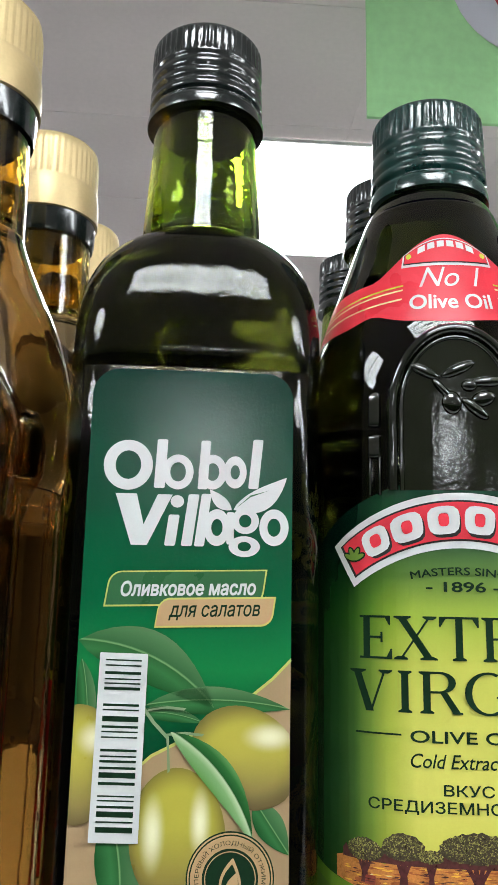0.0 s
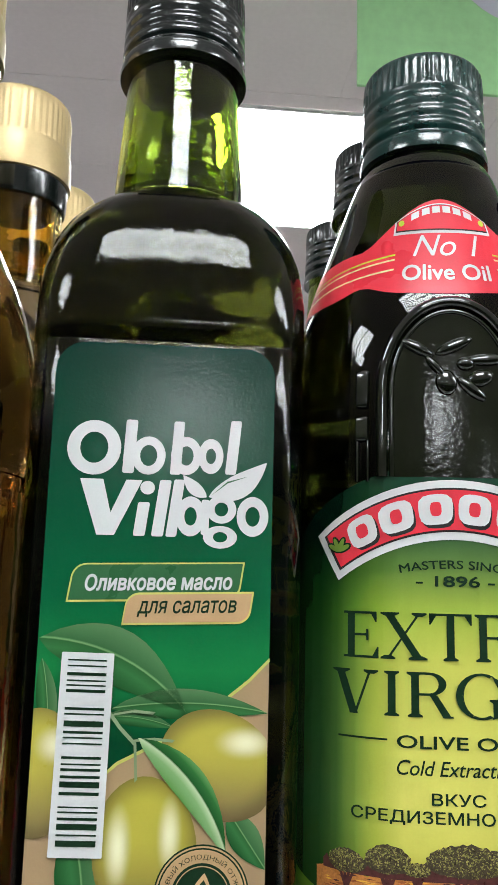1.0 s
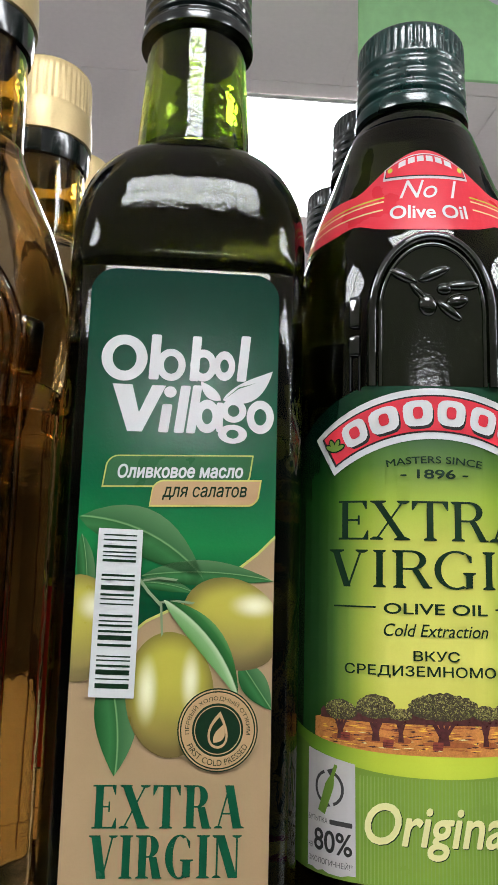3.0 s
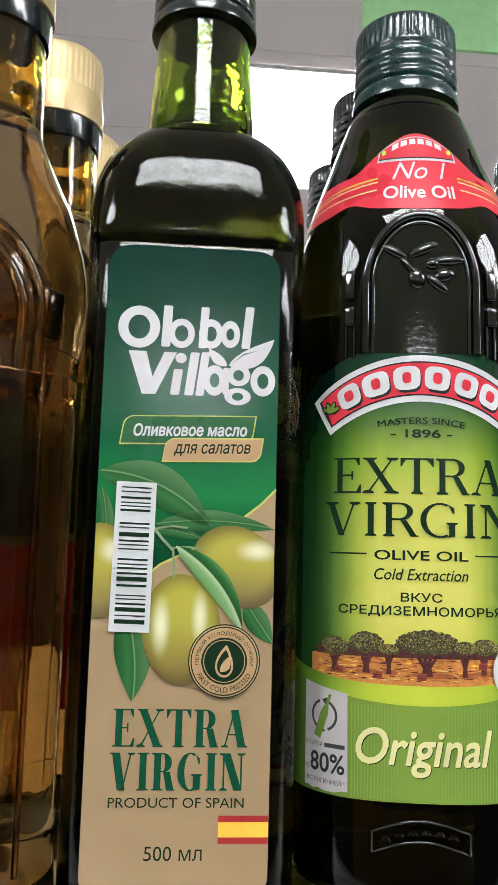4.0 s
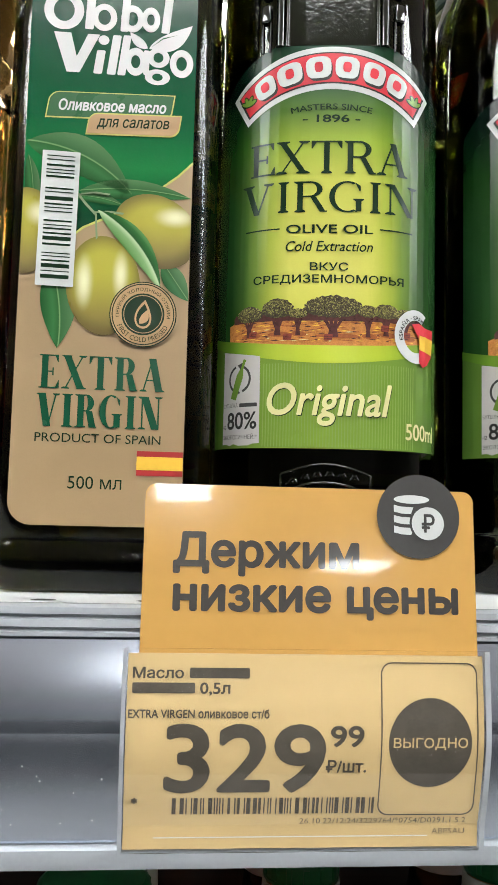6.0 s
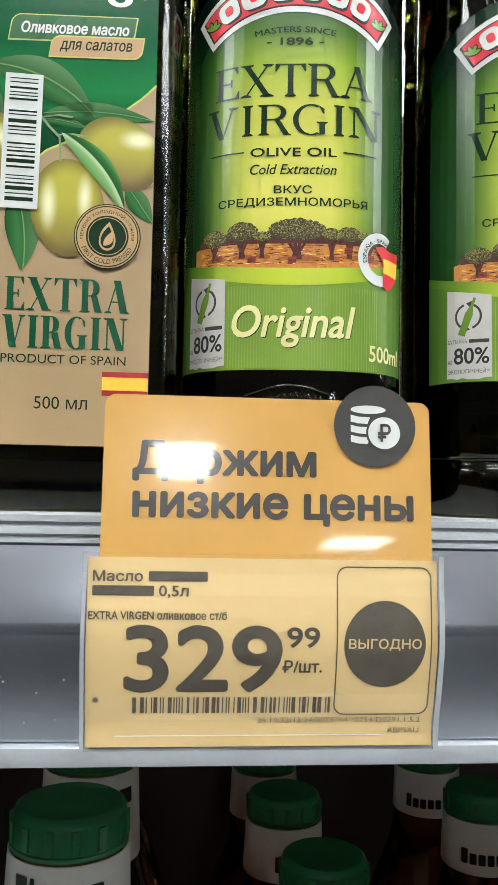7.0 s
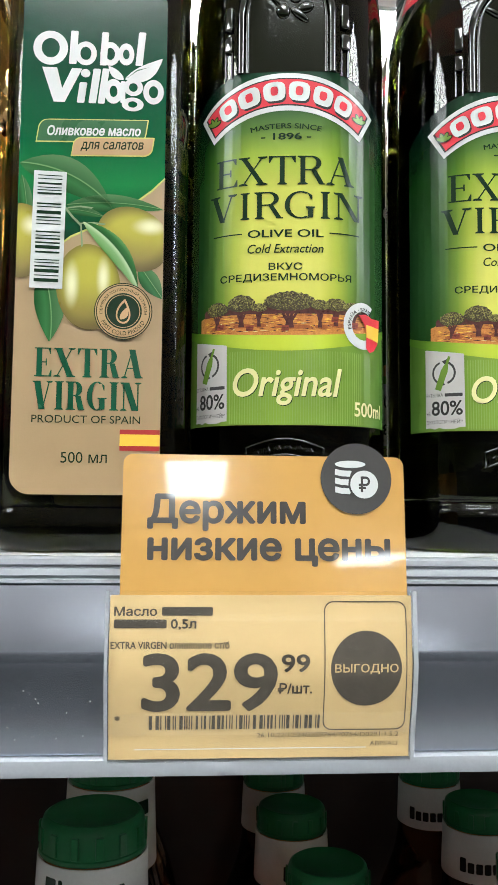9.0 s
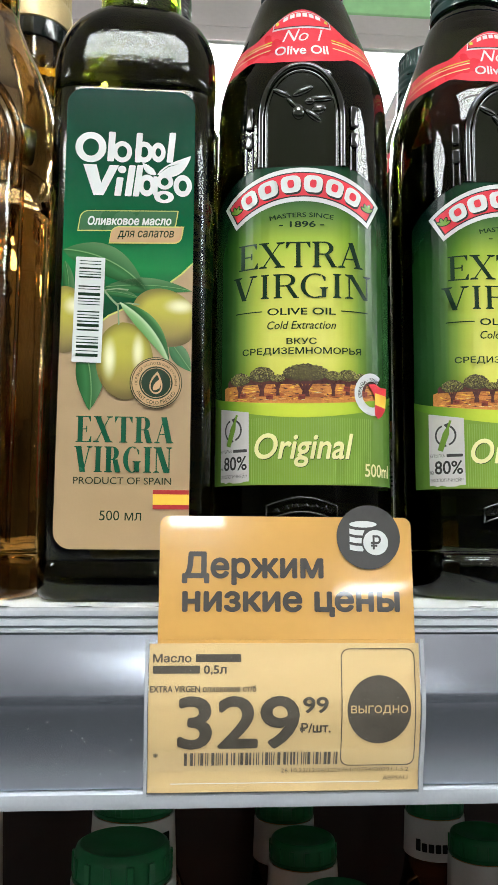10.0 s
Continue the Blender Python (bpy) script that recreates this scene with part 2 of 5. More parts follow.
M["holder"] = glass("clear_plastic_holder", (0.97, 0.98, 0.98), rough=0.03, bump=0.02, scale=80)
M["sign"] = plain("orange_plastic_sign", (0.60, 0.335, 0.095), 0.16, 0.03, bump=0.0, fine=300, scale=25, rough_var=0.03, coat=1.0)
M["tag_paper"] = plain("yellow_price_paper", (0.54, 0.385, 0.185), 0.35, 0.04, bump=0.1, fine=2500)
M["sign_badge"] = plain("charcoal_badge", (0.060, 0.058, 0.056), 0.2, 0.05, coat=1.0)
M["ceiling"] = plain("grey_white_ceiling_tile", (0.88, 0.79, 0.775), 0.9, 0.04, scale=3, fine=60, bump=0.1, bump_dist=0.002)
M["wall"] = plain("pale_grey_store_wall", (0.42, 0.415, 0.41), 0.8, 0.05, scale=3, fine=60)
M["floor"] = plain("grey_floor_tile", (0.38, 0.375, 0.37), 0.35, 0.10, scale=3, fine=60)
M["partition"] = plain("dark_reflection_screen", (0.035, 0.035, 0.038), 0.7, 0.4, scale=6, fine=60)
M["steel"] = plain("white_lamp_housing", (0.75, 0.75, 0.74), 0.4, 0.04, scale=8)
M["poster_green"] = plain("green_banner", (0.40, 0.76, 0.35), 0.5, 0.10, scale=2.5, fine=40)
M["poster_white"] = plain("white_banner_print", (0.66, 0.67, 0.74), 0.5, 0.05, scale=2.5)
M["poster_red"] = plain("red_banner_print", (0.60, 0.04, 0.05), 0.5, 0.05, scale=2.5)
# Brown-black colour stands in for the shade and brown glow between the lower bottles.
M["gondola"] = plain("shade_toned_gondola_steel", (0.032, 0.017, 0.013), 0.5, 0.08, scale=12)
m_, nt_, b_ = mat("lamp_tube_light")
b_.inputs["Base Color"].default_value = (0.9, 0.9, 0.9, 1)
b_.inputs["Emission Color"].default_value = (0.97, 1.0, 1.045, 1)
b_.inputs["Emission Strength"].default_value = LAMP_POWER
M["lamp"] = m_


# ---- building helpers ----
def link(name, bm, material, parent=None, label="", smooth=True, angle=None):
    me = bpy.data.meshes.new(name)
    bm.normal_update()
    if smooth:
        for f in bm.faces:
            f.smooth = True
    bm.to_mesh(me)
    bm.free()
    if angle is not None:
        me.set_sharp_from_angle(angle=radians(angle))
    me.materials.append(material)
    ob = new(name, me)
    if parent is not None:
        ob.parent = parent
    if label:
        ob["label"] = label
    return ob


def part(name, bm, material, parent, label="", smooth=True, angle=35):
    return link(name, bm, material, parent, label, smooth, angle)


def empty(name, m):
    e = new(name)
    e.empty_display_size = 0.02
    e.matrix_world = m
    return e


def box_bm(x0, x1, y0, y1, z0, z1, bevel=0.0, segs=2):
    bm = bmesh.new()
    bmesh.ops.create_cube(bm, size=1.0)
    for v in bm.verts:
        v.co = Vector(((x0 + x1) / 2 + v.co.x * (x1 - x0), (y0 + y1) / 2 + v.co.y * (y1 - y0), (z0 + z1) / 2 + v.co.z * (z1 - z0)))
    if bevel:
        bmesh.ops.bevel(bm, geom=list(bm.edges), offset=bevel, segments=segs, affect="EDGES", profile=0.5)
    return bm


def loft(rings, close_bottom=True, close_top=True):
    """A skin through rings of equally many points."""
    bm = bmesh.new()
    vs = [[bm.verts.new(p) for p in ring] for ring in rings]
    n = len(vs[0])
    for a, b in zip(vs, vs[1:]):
        for i in range(n):
            bm.faces.new((a[i], a[(i + 1) % n], b[(i + 1) % n], b[i]))
    if close_bottom:
        bm.faces.new(list(reversed(vs[0])))
    if close_top:
        bm.faces.new(vs[-1])
    return bm


def lathe(profile, segs=80, knurl=None, close_bottom=True, close_top=True):
    """knurl: (z from, z to, depth, ridges)"""
    rings = []
    for r, z in profile:
        ring = []
        for i in range(segs):
            a = 2 * math.pi * i / segs
            rr = r
            if knurl and knurl[0] <= z <= knurl[1]:
                rr = r + knurl[2] * (1 if (i * knurl[3] // segs) % 2 else -1)
            ring.append((rr * math.cos(a), rr * math.sin(a), z))
        rings.append(ring)
    return loft(rings, close_bottom, close_top)


def smooth_profile(points, steps=4):
    """Catmull-Rom through the profile's points."""
    out = []
    p = [points[0], *points, points[-1]]
    for i in range(1, len(p) - 2):
        for s in range(steps):
            t = s / steps
            q = []
            for k in range(2):
                a, b, c, d = p[i - 1][k], p[i][k], p[i + 1][k], p[i + 2][k]
                q.append(0.5 * (2 * b + (c - a) * t + (2 * a - 5 * b + 4 * c - d) * t * t + (3 * b - a - 3 * c + d) * t ** 3))
            out.append(tuple(q))
    out.append(points[-1])
    return out


def square_ring(a, r, z, per=9, side=5):
    """A square of half width a with corners of radius r."""
    r = min(r, a * 0.9999)
    pts = []
    for k in range(4):
        a0 = k * math.pi / 2
        cx, cy = (a - r) * (1 if k in (0, 3) else -1), (a - r) * (1 if k in (0, 1) else -1)
        for i in range(per):
            t = a0 + math.pi / 2 * i / (per - 1)
            pts.append((cx + r * math.cos(t), cy + r * math.sin(t), z))
        p0 = pts[-1]
        nx = ((a - r) * (1 if (k + 1) % 4 in (0, 3) else -1), (a - r) * (1 if (k + 1) % 4 in (0, 1) else -1))
        t1 = a0 + math.pi / 2
        p1 = (nx[0] + r * math.cos(t1), nx[1] + r * math.sin(t1))
        for i in range(1, side):
            f = i / side
            pts.append((p0[0] + (p1[0] - p0[0]) * f, p0[1] + (p1[1] - p0[1]) * f, z))
    return pts


def tube_bm(points, radius, segs=8):
    bm = bmesh.new()
    rings = []
    n = len(points)
    for i, p in enumerate(points):
        d = (Vector(points[min(i + 1, n - 1)]) - Vector(points[max(i - 1, 0)])).normalized()
        u = d.orthogonal().normalized()
        if rings:
            u = (last - d * last.dot(d)).normalized()
        last = u
        w = d.cross(u)
        rings.append([bm.verts.new(Vector(p) + radius * (math.cos(2 * math.pi * k / segs) * u + math.sin(2 * math.pi * k / segs) * w)) for k in range(segs)])
    for a, b in zip(rings, rings[1:]):
        for k in range(segs):
            bm.faces.new((a[k], a[(k + 1) % segs], b[(k + 1) % segs], b[k]))
    bm.faces.new(list(reversed(rings[0])))
    bm.faces.new(rings[-1])
    return bm


LAYER = 0.00009


class Art:
    """Flat print laid on a surface: wrap(u, v, h) gives the place of the flat point (u, v) raised by h. Units: metres."""

    def __init__(self, wrap, parent, bend=0.0, rise=0.0):
        self.wrap, self.parent, self.bend, self.rise = wrap, parent, bend, rise

    def lay(self, name, bm, material, h, uv=None, label=""):
        if self.bend:
            us = [v.co.x for v in bm.verts]
            k = math.ceil(min(us) / self.bend)
            while k * self.bend < max(us):
                bmesh.ops.bisect_plane(bm, geom=list(bm.verts) + list(bm.edges) + list(bm.faces), plane_co=(k * self.bend, 0, 0), plane_no=(1, 0, 0))
                k += 1
        if self.rise:
            vs = [v.co.y for v in bm.verts]
            k = math.ceil(min(vs) / self.rise)
            while k * self.rise < max(vs):
                bmesh.ops.bisect_plane(bm, geom=list(bm.verts) + list(bm.edges) + list(bm.faces), plane_co=(0, k * self.rise, 0), plane_no=(0, 1, 0))
                k += 1
        layer = bm.loops.layers.uv.new("UVMap")
        for f in bm.faces:
            for lp in f.loops:
                c = lp.vert.co
                lp[layer].uv = uv(c.x, c.y) if uv else (c.x * 1000, c.y * 1000)
        for v in bm.verts:
            v.co = self.wrap(v.co.x, v.co.y, h * LAYER + v.co.z)
        return part(name, bm, material, self.parent, label, smooth=False, angle=None)

    def poly(self, name, pts, material, h, uv=None, label="", cells=0.0):
        bm = bmesh.new()
        f = bm.faces.new([bm.verts.new((x, y, 0)) for x, y in pts])
        if f.normal.z < 0 or sum(a[0] * b[1] - b[0] * a[1] for a, b in zip(pts, pts[1:] + pts[:1])) < 0:
            bmesh.ops.reverse_faces(bm, faces=[f])
        bmesh.ops.triangulate(bm, faces=list(bm.faces))
        if cells:
            ys = [p[1] for p in pts]
            k = math.ceil(min(ys) / cells)
            while k * cells < max(ys):
                bmesh.ops.bisect_plane(bm, geom=list(bm.verts) + list(bm.edges) + list(bm.faces), plane_co=(0, k * cells, 0), plane_no=(0, 1, 0))
                k += 1
        return self.lay(name, bm, material, h, uv, label)

    def serif(self, word, x0, y0, x1, y1, material, h, thick, thin, gap):
        """Upright roman capitals with serifs, drawn from strokes."""
        wide = {"E": 0.70, "X": 0.88, "T": 0.80, "R": 0.84, "A": 0.88, "V": 0.88, "I": 0.40, "G": 0.90, "N": 0.92}
        unit = (x1 - x0 - gap * (len(word) - 1)) / sum(wide[c] for c in word)
        bm = bmesh.new()
        x = x0
        for c in word:
            w = wide[c] * unit
            for n, pts in enumerate(roman(c, w, y1 - y0, thick, thin)):
                pts = [(x + a, y0 + b) for a, b in pts]
                if sum(a[0] * b[1] - b[0] * a[1] for a, b in zip(pts, pts[1:] + pts[:1])) < 0:
                    pts.reverse()
                bm.faces.new([bm.verts.new((a, b, n * 0.000006)) for a, b in pts])
            x += w + gap
        bmesh.ops.triangulate(bm, faces=list(bm.faces))
        return self.lay("lettering", bm, material, h)

    def many(self, name, polys, material, h, label=""):
        bm = bmesh.new()
        for pts in polys:
            if sum(a[0] * b[1] - b[0] * a[1] for a, b in zip(pts, pts[1:] + pts[:1])) < 0:
                pts = list(reversed(pts))
            bm.faces.new([bm.verts.new((x, y, 0)) for x, y in pts])
        bmesh.ops.remove_doubles(bm, verts=list(bm.verts), dist=0.000001)
        bmesh.ops.triangulate(bm, faces=list(bm.faces))
        return self.lay(name, bm, material, h, None, label)

    def text(self, body, x0, y0, x1, y1, material, h, bold=0.0, shear=0.0, arc=None, name="lettering"):
        """Words fitted into the box. arc: (radius, centre y): bend the line upwards round that centre."""
        bm = letters(body, shear)
        if bold:
            base = [tuple(v.co) for v in bm.verts]
            tris = [[v.index for v in f.verts] for f in bm.faces]
            bm.free()
            bm = bmesh.new()
            for k in range(8):
                ox, oy = bold * math.cos(math.pi * k / 4), bold * math.sin(math.pi * k / 4)
                vs = [bm.verts.new((x + ox, y + oy, k * 0.000005)) for x, y, z in base]
                for t in tris:
                    bm.faces.new([vs[i] for i in t])
        xs, ys = [v.co.x for v in bm.verts], [v.co.y for v in bm.verts]
        a, b, c, d = min(xs), max(xs), min(ys), max(ys)
        for v in bm.verts:
            z = v.co.z if bold else 0.0
            v.co = Vector((x0 + (v.co.x - a) / (b - a) * (x1 - x0), y0 + (v.co.y - c) / (d - c) * (y1 - y0), z))
            if arc:
                t = v.co.x / arc[0]
                v.co = Vector(((arc[0] + v.co.y) * math.sin(t), arc[1] + (arc[0] + v.co.y) * math.cos(t), z))
        return self.lay(name, bm, material, h)


def roman(c, w, H, T, t):
    """The strokes of one capital: width w, height H, thick and thin strokes T and t."""
    def rect(a, b, p, q):
        return [(a, b), (p, b), (p, q), (a, q)]

    def foot(cx, y, half, up):
        s = t * (1 if up else -1)
        return [(cx - half, y), (cx + half, y), (cx + half, y + 0.7 * s), (cx + 0.45 * half, y + 1.6 * s), (cx - 0.45 * half, y + 1.6 * s), (cx - half, y + 0.7 * s)]

    def slant(xa, xb, k):
        return [(xa, 0), (xa + k, 0), (xb + k, H), (xb, H)]

    def arc(cx, cy, rx, ry, a0, a1, wide, n=10):
        out = []
        for i in range(n):
            quad = []
            for a, inner in ((a0 + (a1 - a0) * i / n, 0), (a0 + (a1 - a0) * (i + 1) / n, 0), (a0 + (a1 - a0) * (i + 1) / n, 1), (a0 + (a1 - a0) * i / n, 1)):
                ca, sa = math.cos(radians(a)), math.sin(radians(a))
                quad.append((cx + (rx - wide * inner) * ca, cy + (ry - t * inner) * sa))
            out.append(quad)
        return out
    sf = T / 2 + 0.9 * t + 0.03 * H
    if c == "I":
        return [rect(w / 2 - T / 2, 0, w / 2 + T / 2, H), foot(w / 2, 0, min(sf, w / 2), True), foot(w / 2, H, min(sf, w / 2), False)]
    if c == "E":
        m = 0.12 * w + T / 2
        return [rect(m - T / 2, 0, m + T / 2, H), rect(0, 0, w, t), rect(0, H - t, w * 0.95, H), rect(m, H * 0.5 - t / 2, w * 0.72, H * 0.5 + t / 2), [(w * 0.80, 0), (w, 0), (w, H * 0.24), (w - t * 0.6, H * 0.24)],
                [(w * 0.76, H), (w * 0.95, H), (w * 0.95, H * 0.78), (w * 0.95 - t * 0.6, H * 0.78)], rect(w * 0.72 - t, H * 0.38, w * 0.72, H * 0.62)]
    if c == "T":
        return [rect(w / 2 - T / 2, 0, w / 2 + T / 2, H), rect(0, H - t, w, H), [(0, H), (w * 0.2, H), (t * 0.6, H * 0.76), (0, H * 0.76)], [(w, H), (w * 0.8, H), (w - t * 0.6, H * 0.76), (w, H * 0.76)], foot(w / 2, 0, sf, True)]
    if c == "X":
        k = T * 1.15
        return [slant(w - 0.08 * w - k, 0.06 * w, k), slant(0.12 * w, w * 0.86 - t, t * 1.1), foot(w * 0.16, 0, 0.16 * w, True), foot(w * 0.80, 0, 0.2 * w, True), foot(w * 0.20, H, 0.2 * w, False), foot(w * 0.83, H, 0.16 * w, False)]
    if c == "V":
        k = T * 1.15
        return [slant(w * 0.5 - k * 0.55, 0.08 * w, k), slant(w * 0.5 - t * 0.2, w * 0.86 - t, t * 1.1), foot(w * 0.20, H, 0.2 * w, False), foot(w * 0.85, H, 0.15 * w, False)]
    if c == "A":
        k = T * 1.15
        return [slant(w * 0.92 - k, w * 0.5 - k * 0.55, k), slant(0.10 * w, w * 0.5 - t * 0.6, t * 1.1), rect(0.24 * w, H * 0.32, w * 0.74, H * 0.32 + t), foot(w * 0.14, 0, 0.14 * w, True), foot(w * 0.81, 0, 0.19 * w, True)]
    if c == "N":
        k = T * 1.2
        return [rect(0.13 * w, 0, 0.13 * w + t * 1.2, H), rect(w * 0.87 - t * 1.2, 0, w * 0.87, H), slant(w * 0.87 - k, 0.10 * w, k), foot(0.16 * w, 0, 0.15 * w, True), foot(w * 0.84, H, 0.16 * w, False), foot(0.12 * w, H, 0.12 * w, False)]
    if c == "R":
        m = 0.12 * w + T / 2
        return [rect(m - T / 2, 0, m + T / 2, H), foot(m, 0, sf, True), foot(m - 0.02 * w, H, sf, False), rect(m, H - t, w * 0.52, H), rect(m, H * 0.48, w * 0.52, H * 0.48 + t)] + arc(w * 0.50, H * 0.74, w * 0.36, H * 0.26, -90, 90, T) + [[(w * 0.50, H * 0.50), (w * 0.50 + T, H * 0.50), (w * 0.97, 0), (w * 0.97 - T * 1.1, 0)], rect(w * 0.80, 0, w, t * 0.8)]
    return arc(w * 0.50, H * 0.5, w * 0.50, H * 0.515, 62, 298, T, 18) + [rect(w * 0.88 - T, 0.03 * H, w * 0.88, H * 0.42), foot(w * 0.88 - T / 2, H * 0.44, sf, False), [(w * 0.70, H * 0.97), (w * 0.86, H * 0.86), (w * 0.86, H * 0.70), (w * 0.82, H * 0.70)], [(w * 0.70, H * 0.04), (w * 0.72, H * 0.0), (w * 0.88, H * 0.08), (w * 0.88, H * 0.12)]]


def letters(body, shear=0.0):
    """The words as flat triangles: outlines from the built-in font, filled where they wind round."""
    cu = bpy.data.curves.new("letters", "FONT")
    cu.body, cu.shear, cu.resolution_u, cu.fill_mode = body, shear, 4 if len(body) < 20 else 2, "NONE"
    ob = new("letters", cu)
    bpy.context.view_layer.update()
    me = bpy.data.meshes.new_from_object(ob.evaluated_get(bpy.context.evaluated_depsgraph_get()))
    co = [Vector((v.co.x, v.co.y)) for v in me.vertices]
    ed = [tuple(e.vertices) for e in me.edges]
    bpy.data.objects.remove(ob)
    bpy.data.curves.remove(cu)
    bpy.data.meshes.remove(me)
    # follow each outline round, so that its edges all run one way
    near = {}
    for a, b in ed:
        near.setdefault(a, []).append(b)
        near.setdefault(b, []).append(a)
    runs, done = [], set()
    for first in sorted(near):
        if first in done:
            continue
        loop, now = [first], first
        done.add(first)
        while True:
            ahead = [n for n in near[now] if n not in done]
            if not ahead:
                break
            now = min(ahead) if len(loop) == 1 else ahead[0]
            done.add(now)
            loop.append(now)
        runs += list(zip(loop, loop[1:] + loop[:1]))
    p = np.array([(co[a].x, co[a].y) for a, b in runs])
    q = np.array([(co[b].x, co[b].y) for a, b in runs])
    vs, es, fs, *_ = delaunay_2d_cdt(co, ed, [], 0, 1e-6)
    bm = bmesh.new()
    verts = [bm.verts.new((v.x, v.y, 0)) for v in vs]
    for f in fs:
        c = sum((vs[i] for i in f), Vector((0, 0))) / len(f)
        up = (p[:, 1] <= c.y) & (q[:, 1] > c.y)
        down = (p[:, 1] > c.y) & (q[:, 1] <= c.y)
        side = (q[:, 0] - p[:, 0]) * (c.y - p[:, 1]) - (c.x - p[:, 0]) * (q[:, 1] - p[:, 1])
        if int((up & (side > 0)).sum()) - int((down & (side < 0)).sum()):
            bm.faces.new([verts[i] for i in f])
    for v in [v for v in bm.verts if not v.link_faces]:
        bm.verts.remove(v)
    bm.normal_update()
    for f in list(bm.faces):
        if f.normal.z < 0:
            f.normal_flip()
    bm.verts.index_update()
    return bm


def rrect(x0, y0, x1, y1, r, n=6, slant=0.0):
    pts = []
    for cx, cy, a0 in ((x1 - r, y1 - r, 0), (x0 + r, y1 - r, 90), (x0 + r, y0 + r, 180), (x1 - r, y0 + r, 270)):
        for i in range(n):
            a = radians(a0 + 90 * i / (n - 1))
            x, y = cx + r * math.cos(a), cy + r * math.sin(a)
            pts.append((x + slant * (y - y0), y))
    return pts


def oval(cx, cy, rx, ry, n=32, tilt=0.0):
    t = radians(tilt)
    return [(cx + rx * math.cos(a) * math.cos(t) - ry * math.sin(a) * math.sin(t), cy + rx * math.cos(a) * math.sin(t) + ry * math.sin(a) * math.cos(t)) for a in (2 * math.pi * i / n for i in range(n))]


def ring_polys(cx, cy, r0, r1, n=40):
    out = []
    for i in range(n):
        a, b = 2 * math.pi * i / n, 2 * math.pi * (i + 1) / n
        out.append([(cx + r0 * math.cos(a), cy + r0 * math.sin(a)), (cx + r1 * math.cos(a), cy + r1 * math.sin(a)), (cx + r1 * math.cos(b), cy + r1 * math.sin(b)), (cx + r0 * math.cos(b), cy + r0 * math.sin(b))])
    return out


def leaf_shape(x0, y0, x1, y1, width, bow=0.0, n=12):
    """A pointed leaf from (x0, y0) to (x1, y1), its midrib bowed sideways; the points and a map to its own (-1..1) coordinates."""
    d = Vector((x1 - x0, y1 - y0))
    L = d.length
    d /= L
    s = Vector((-d.y, d.x))
    up, low = [], []
    for i in range(n + 1):
        t = i / n
        w = width / 2 * (math.sin(math.pi * t ** 0.85)) ** 0.9 if 0 < t < 1 else 0.0
        c = Vector((x0, y0)) + d * (L * t) + s * (bow * 4 * t * (1 - t))
        up.append(tuple(c + s * w))
        low.append(tuple(c - s * w))
    pts = up + low[-2:0:-1]

    def uv(x, y):
        q = Vector((x - x0, y - y0))
        t = max(0.0, min(1.0, q.dot(d) / L))
        return (t, (q.dot(s) - bow * 4 * t * (1 - t)) / (width / 2))
    return pts, uv


# ---- the room ----
def ceiling_bm(x0, x1, y0, y1, step, gap, ox, oy):
    bm = bmesh.new()
    xs = [ox + step * k for k in range(math.floor((x0 - ox) / step), math.ceil((x1 - ox) / step))]
    ys = [oy + step * k for k in range(math.floor((y0 - oy) / step), math.ceil((y1 - oy) / step))]
    for a in xs:
        for b in ys:
            p = [(a + gap, b + gap), (a + step - gap, b + gap), (a + step - gap, b + step - gap), (a + gap, b + step - gap)]
            top = [bm.verts.new((x, y, CEILING + 0.015)) for x, y in p]
            bot = [bm.verts.new((x, y, CEILING)) for x, y in p]
            bm.faces.new(bot[::-1])
            for i in range(4):
                bm.faces.new((top[i], bot[i], bot[(i + 1) % 4], top[(i + 1) % 4]))
    v = [bm.verts.new(p) for p in ((x0 - 1, y0 - 1, CEILING + 0.003), (x1 + 1, y0 - 1, CEILING + 0.003), (x1 + 1, y1 + 1, CEILING + 0.003), (x0 - 1, y1 + 1, CEILING + 0.003))]
    bm.faces.new(v[::-1])
    return bm


RX0, RX1, RY0, RY1 = -14.0, 14.0, -19.0, 6.5
tagged(link("floor", box_bm(RX0, RX1, RY0, RY1, -0.1, 0.0), M["floor"], smooth=False), "grey tiled supermarket floor", "floor", kind="structure")
tagged(link("ceiling", ceiling_bm(RX0, RX1, RY0, RY1, 0.6, 0.0018, -0.08, 2.45), M["ceiling"], smooth=False), "grey suspended ceiling of square tiles", "ceiling", kind="structure")
for nm, b in (("wall_north", (RX0, RX1, RY1, RY1 + 0.2)), ("wall_south", (RX0, RX1, RY0 - 0.2, RY0)), ("wall_west", (RX0 - 0.2, RX0, RY0, RY1)), ("wall_east", (RX1, RX1 + 0.2, RY0, RY1))):
    tagged(link(nm, box_bm(*b, 0.0, CEILING + 0.1), M["wall"], smooth=False), "plain pale grey store wall", "wall", kind="structure")


# Unseen partition, added so that labels and rail reflect something dark.
tagged(link("reflection_screen", box_bm(-9.0, 9.0, -1.75, -1.55, 0.0, 1.48, 0.01), M["partition"]), "added dark partition, unseen, that darkens reflections", "partition", kind="structure")


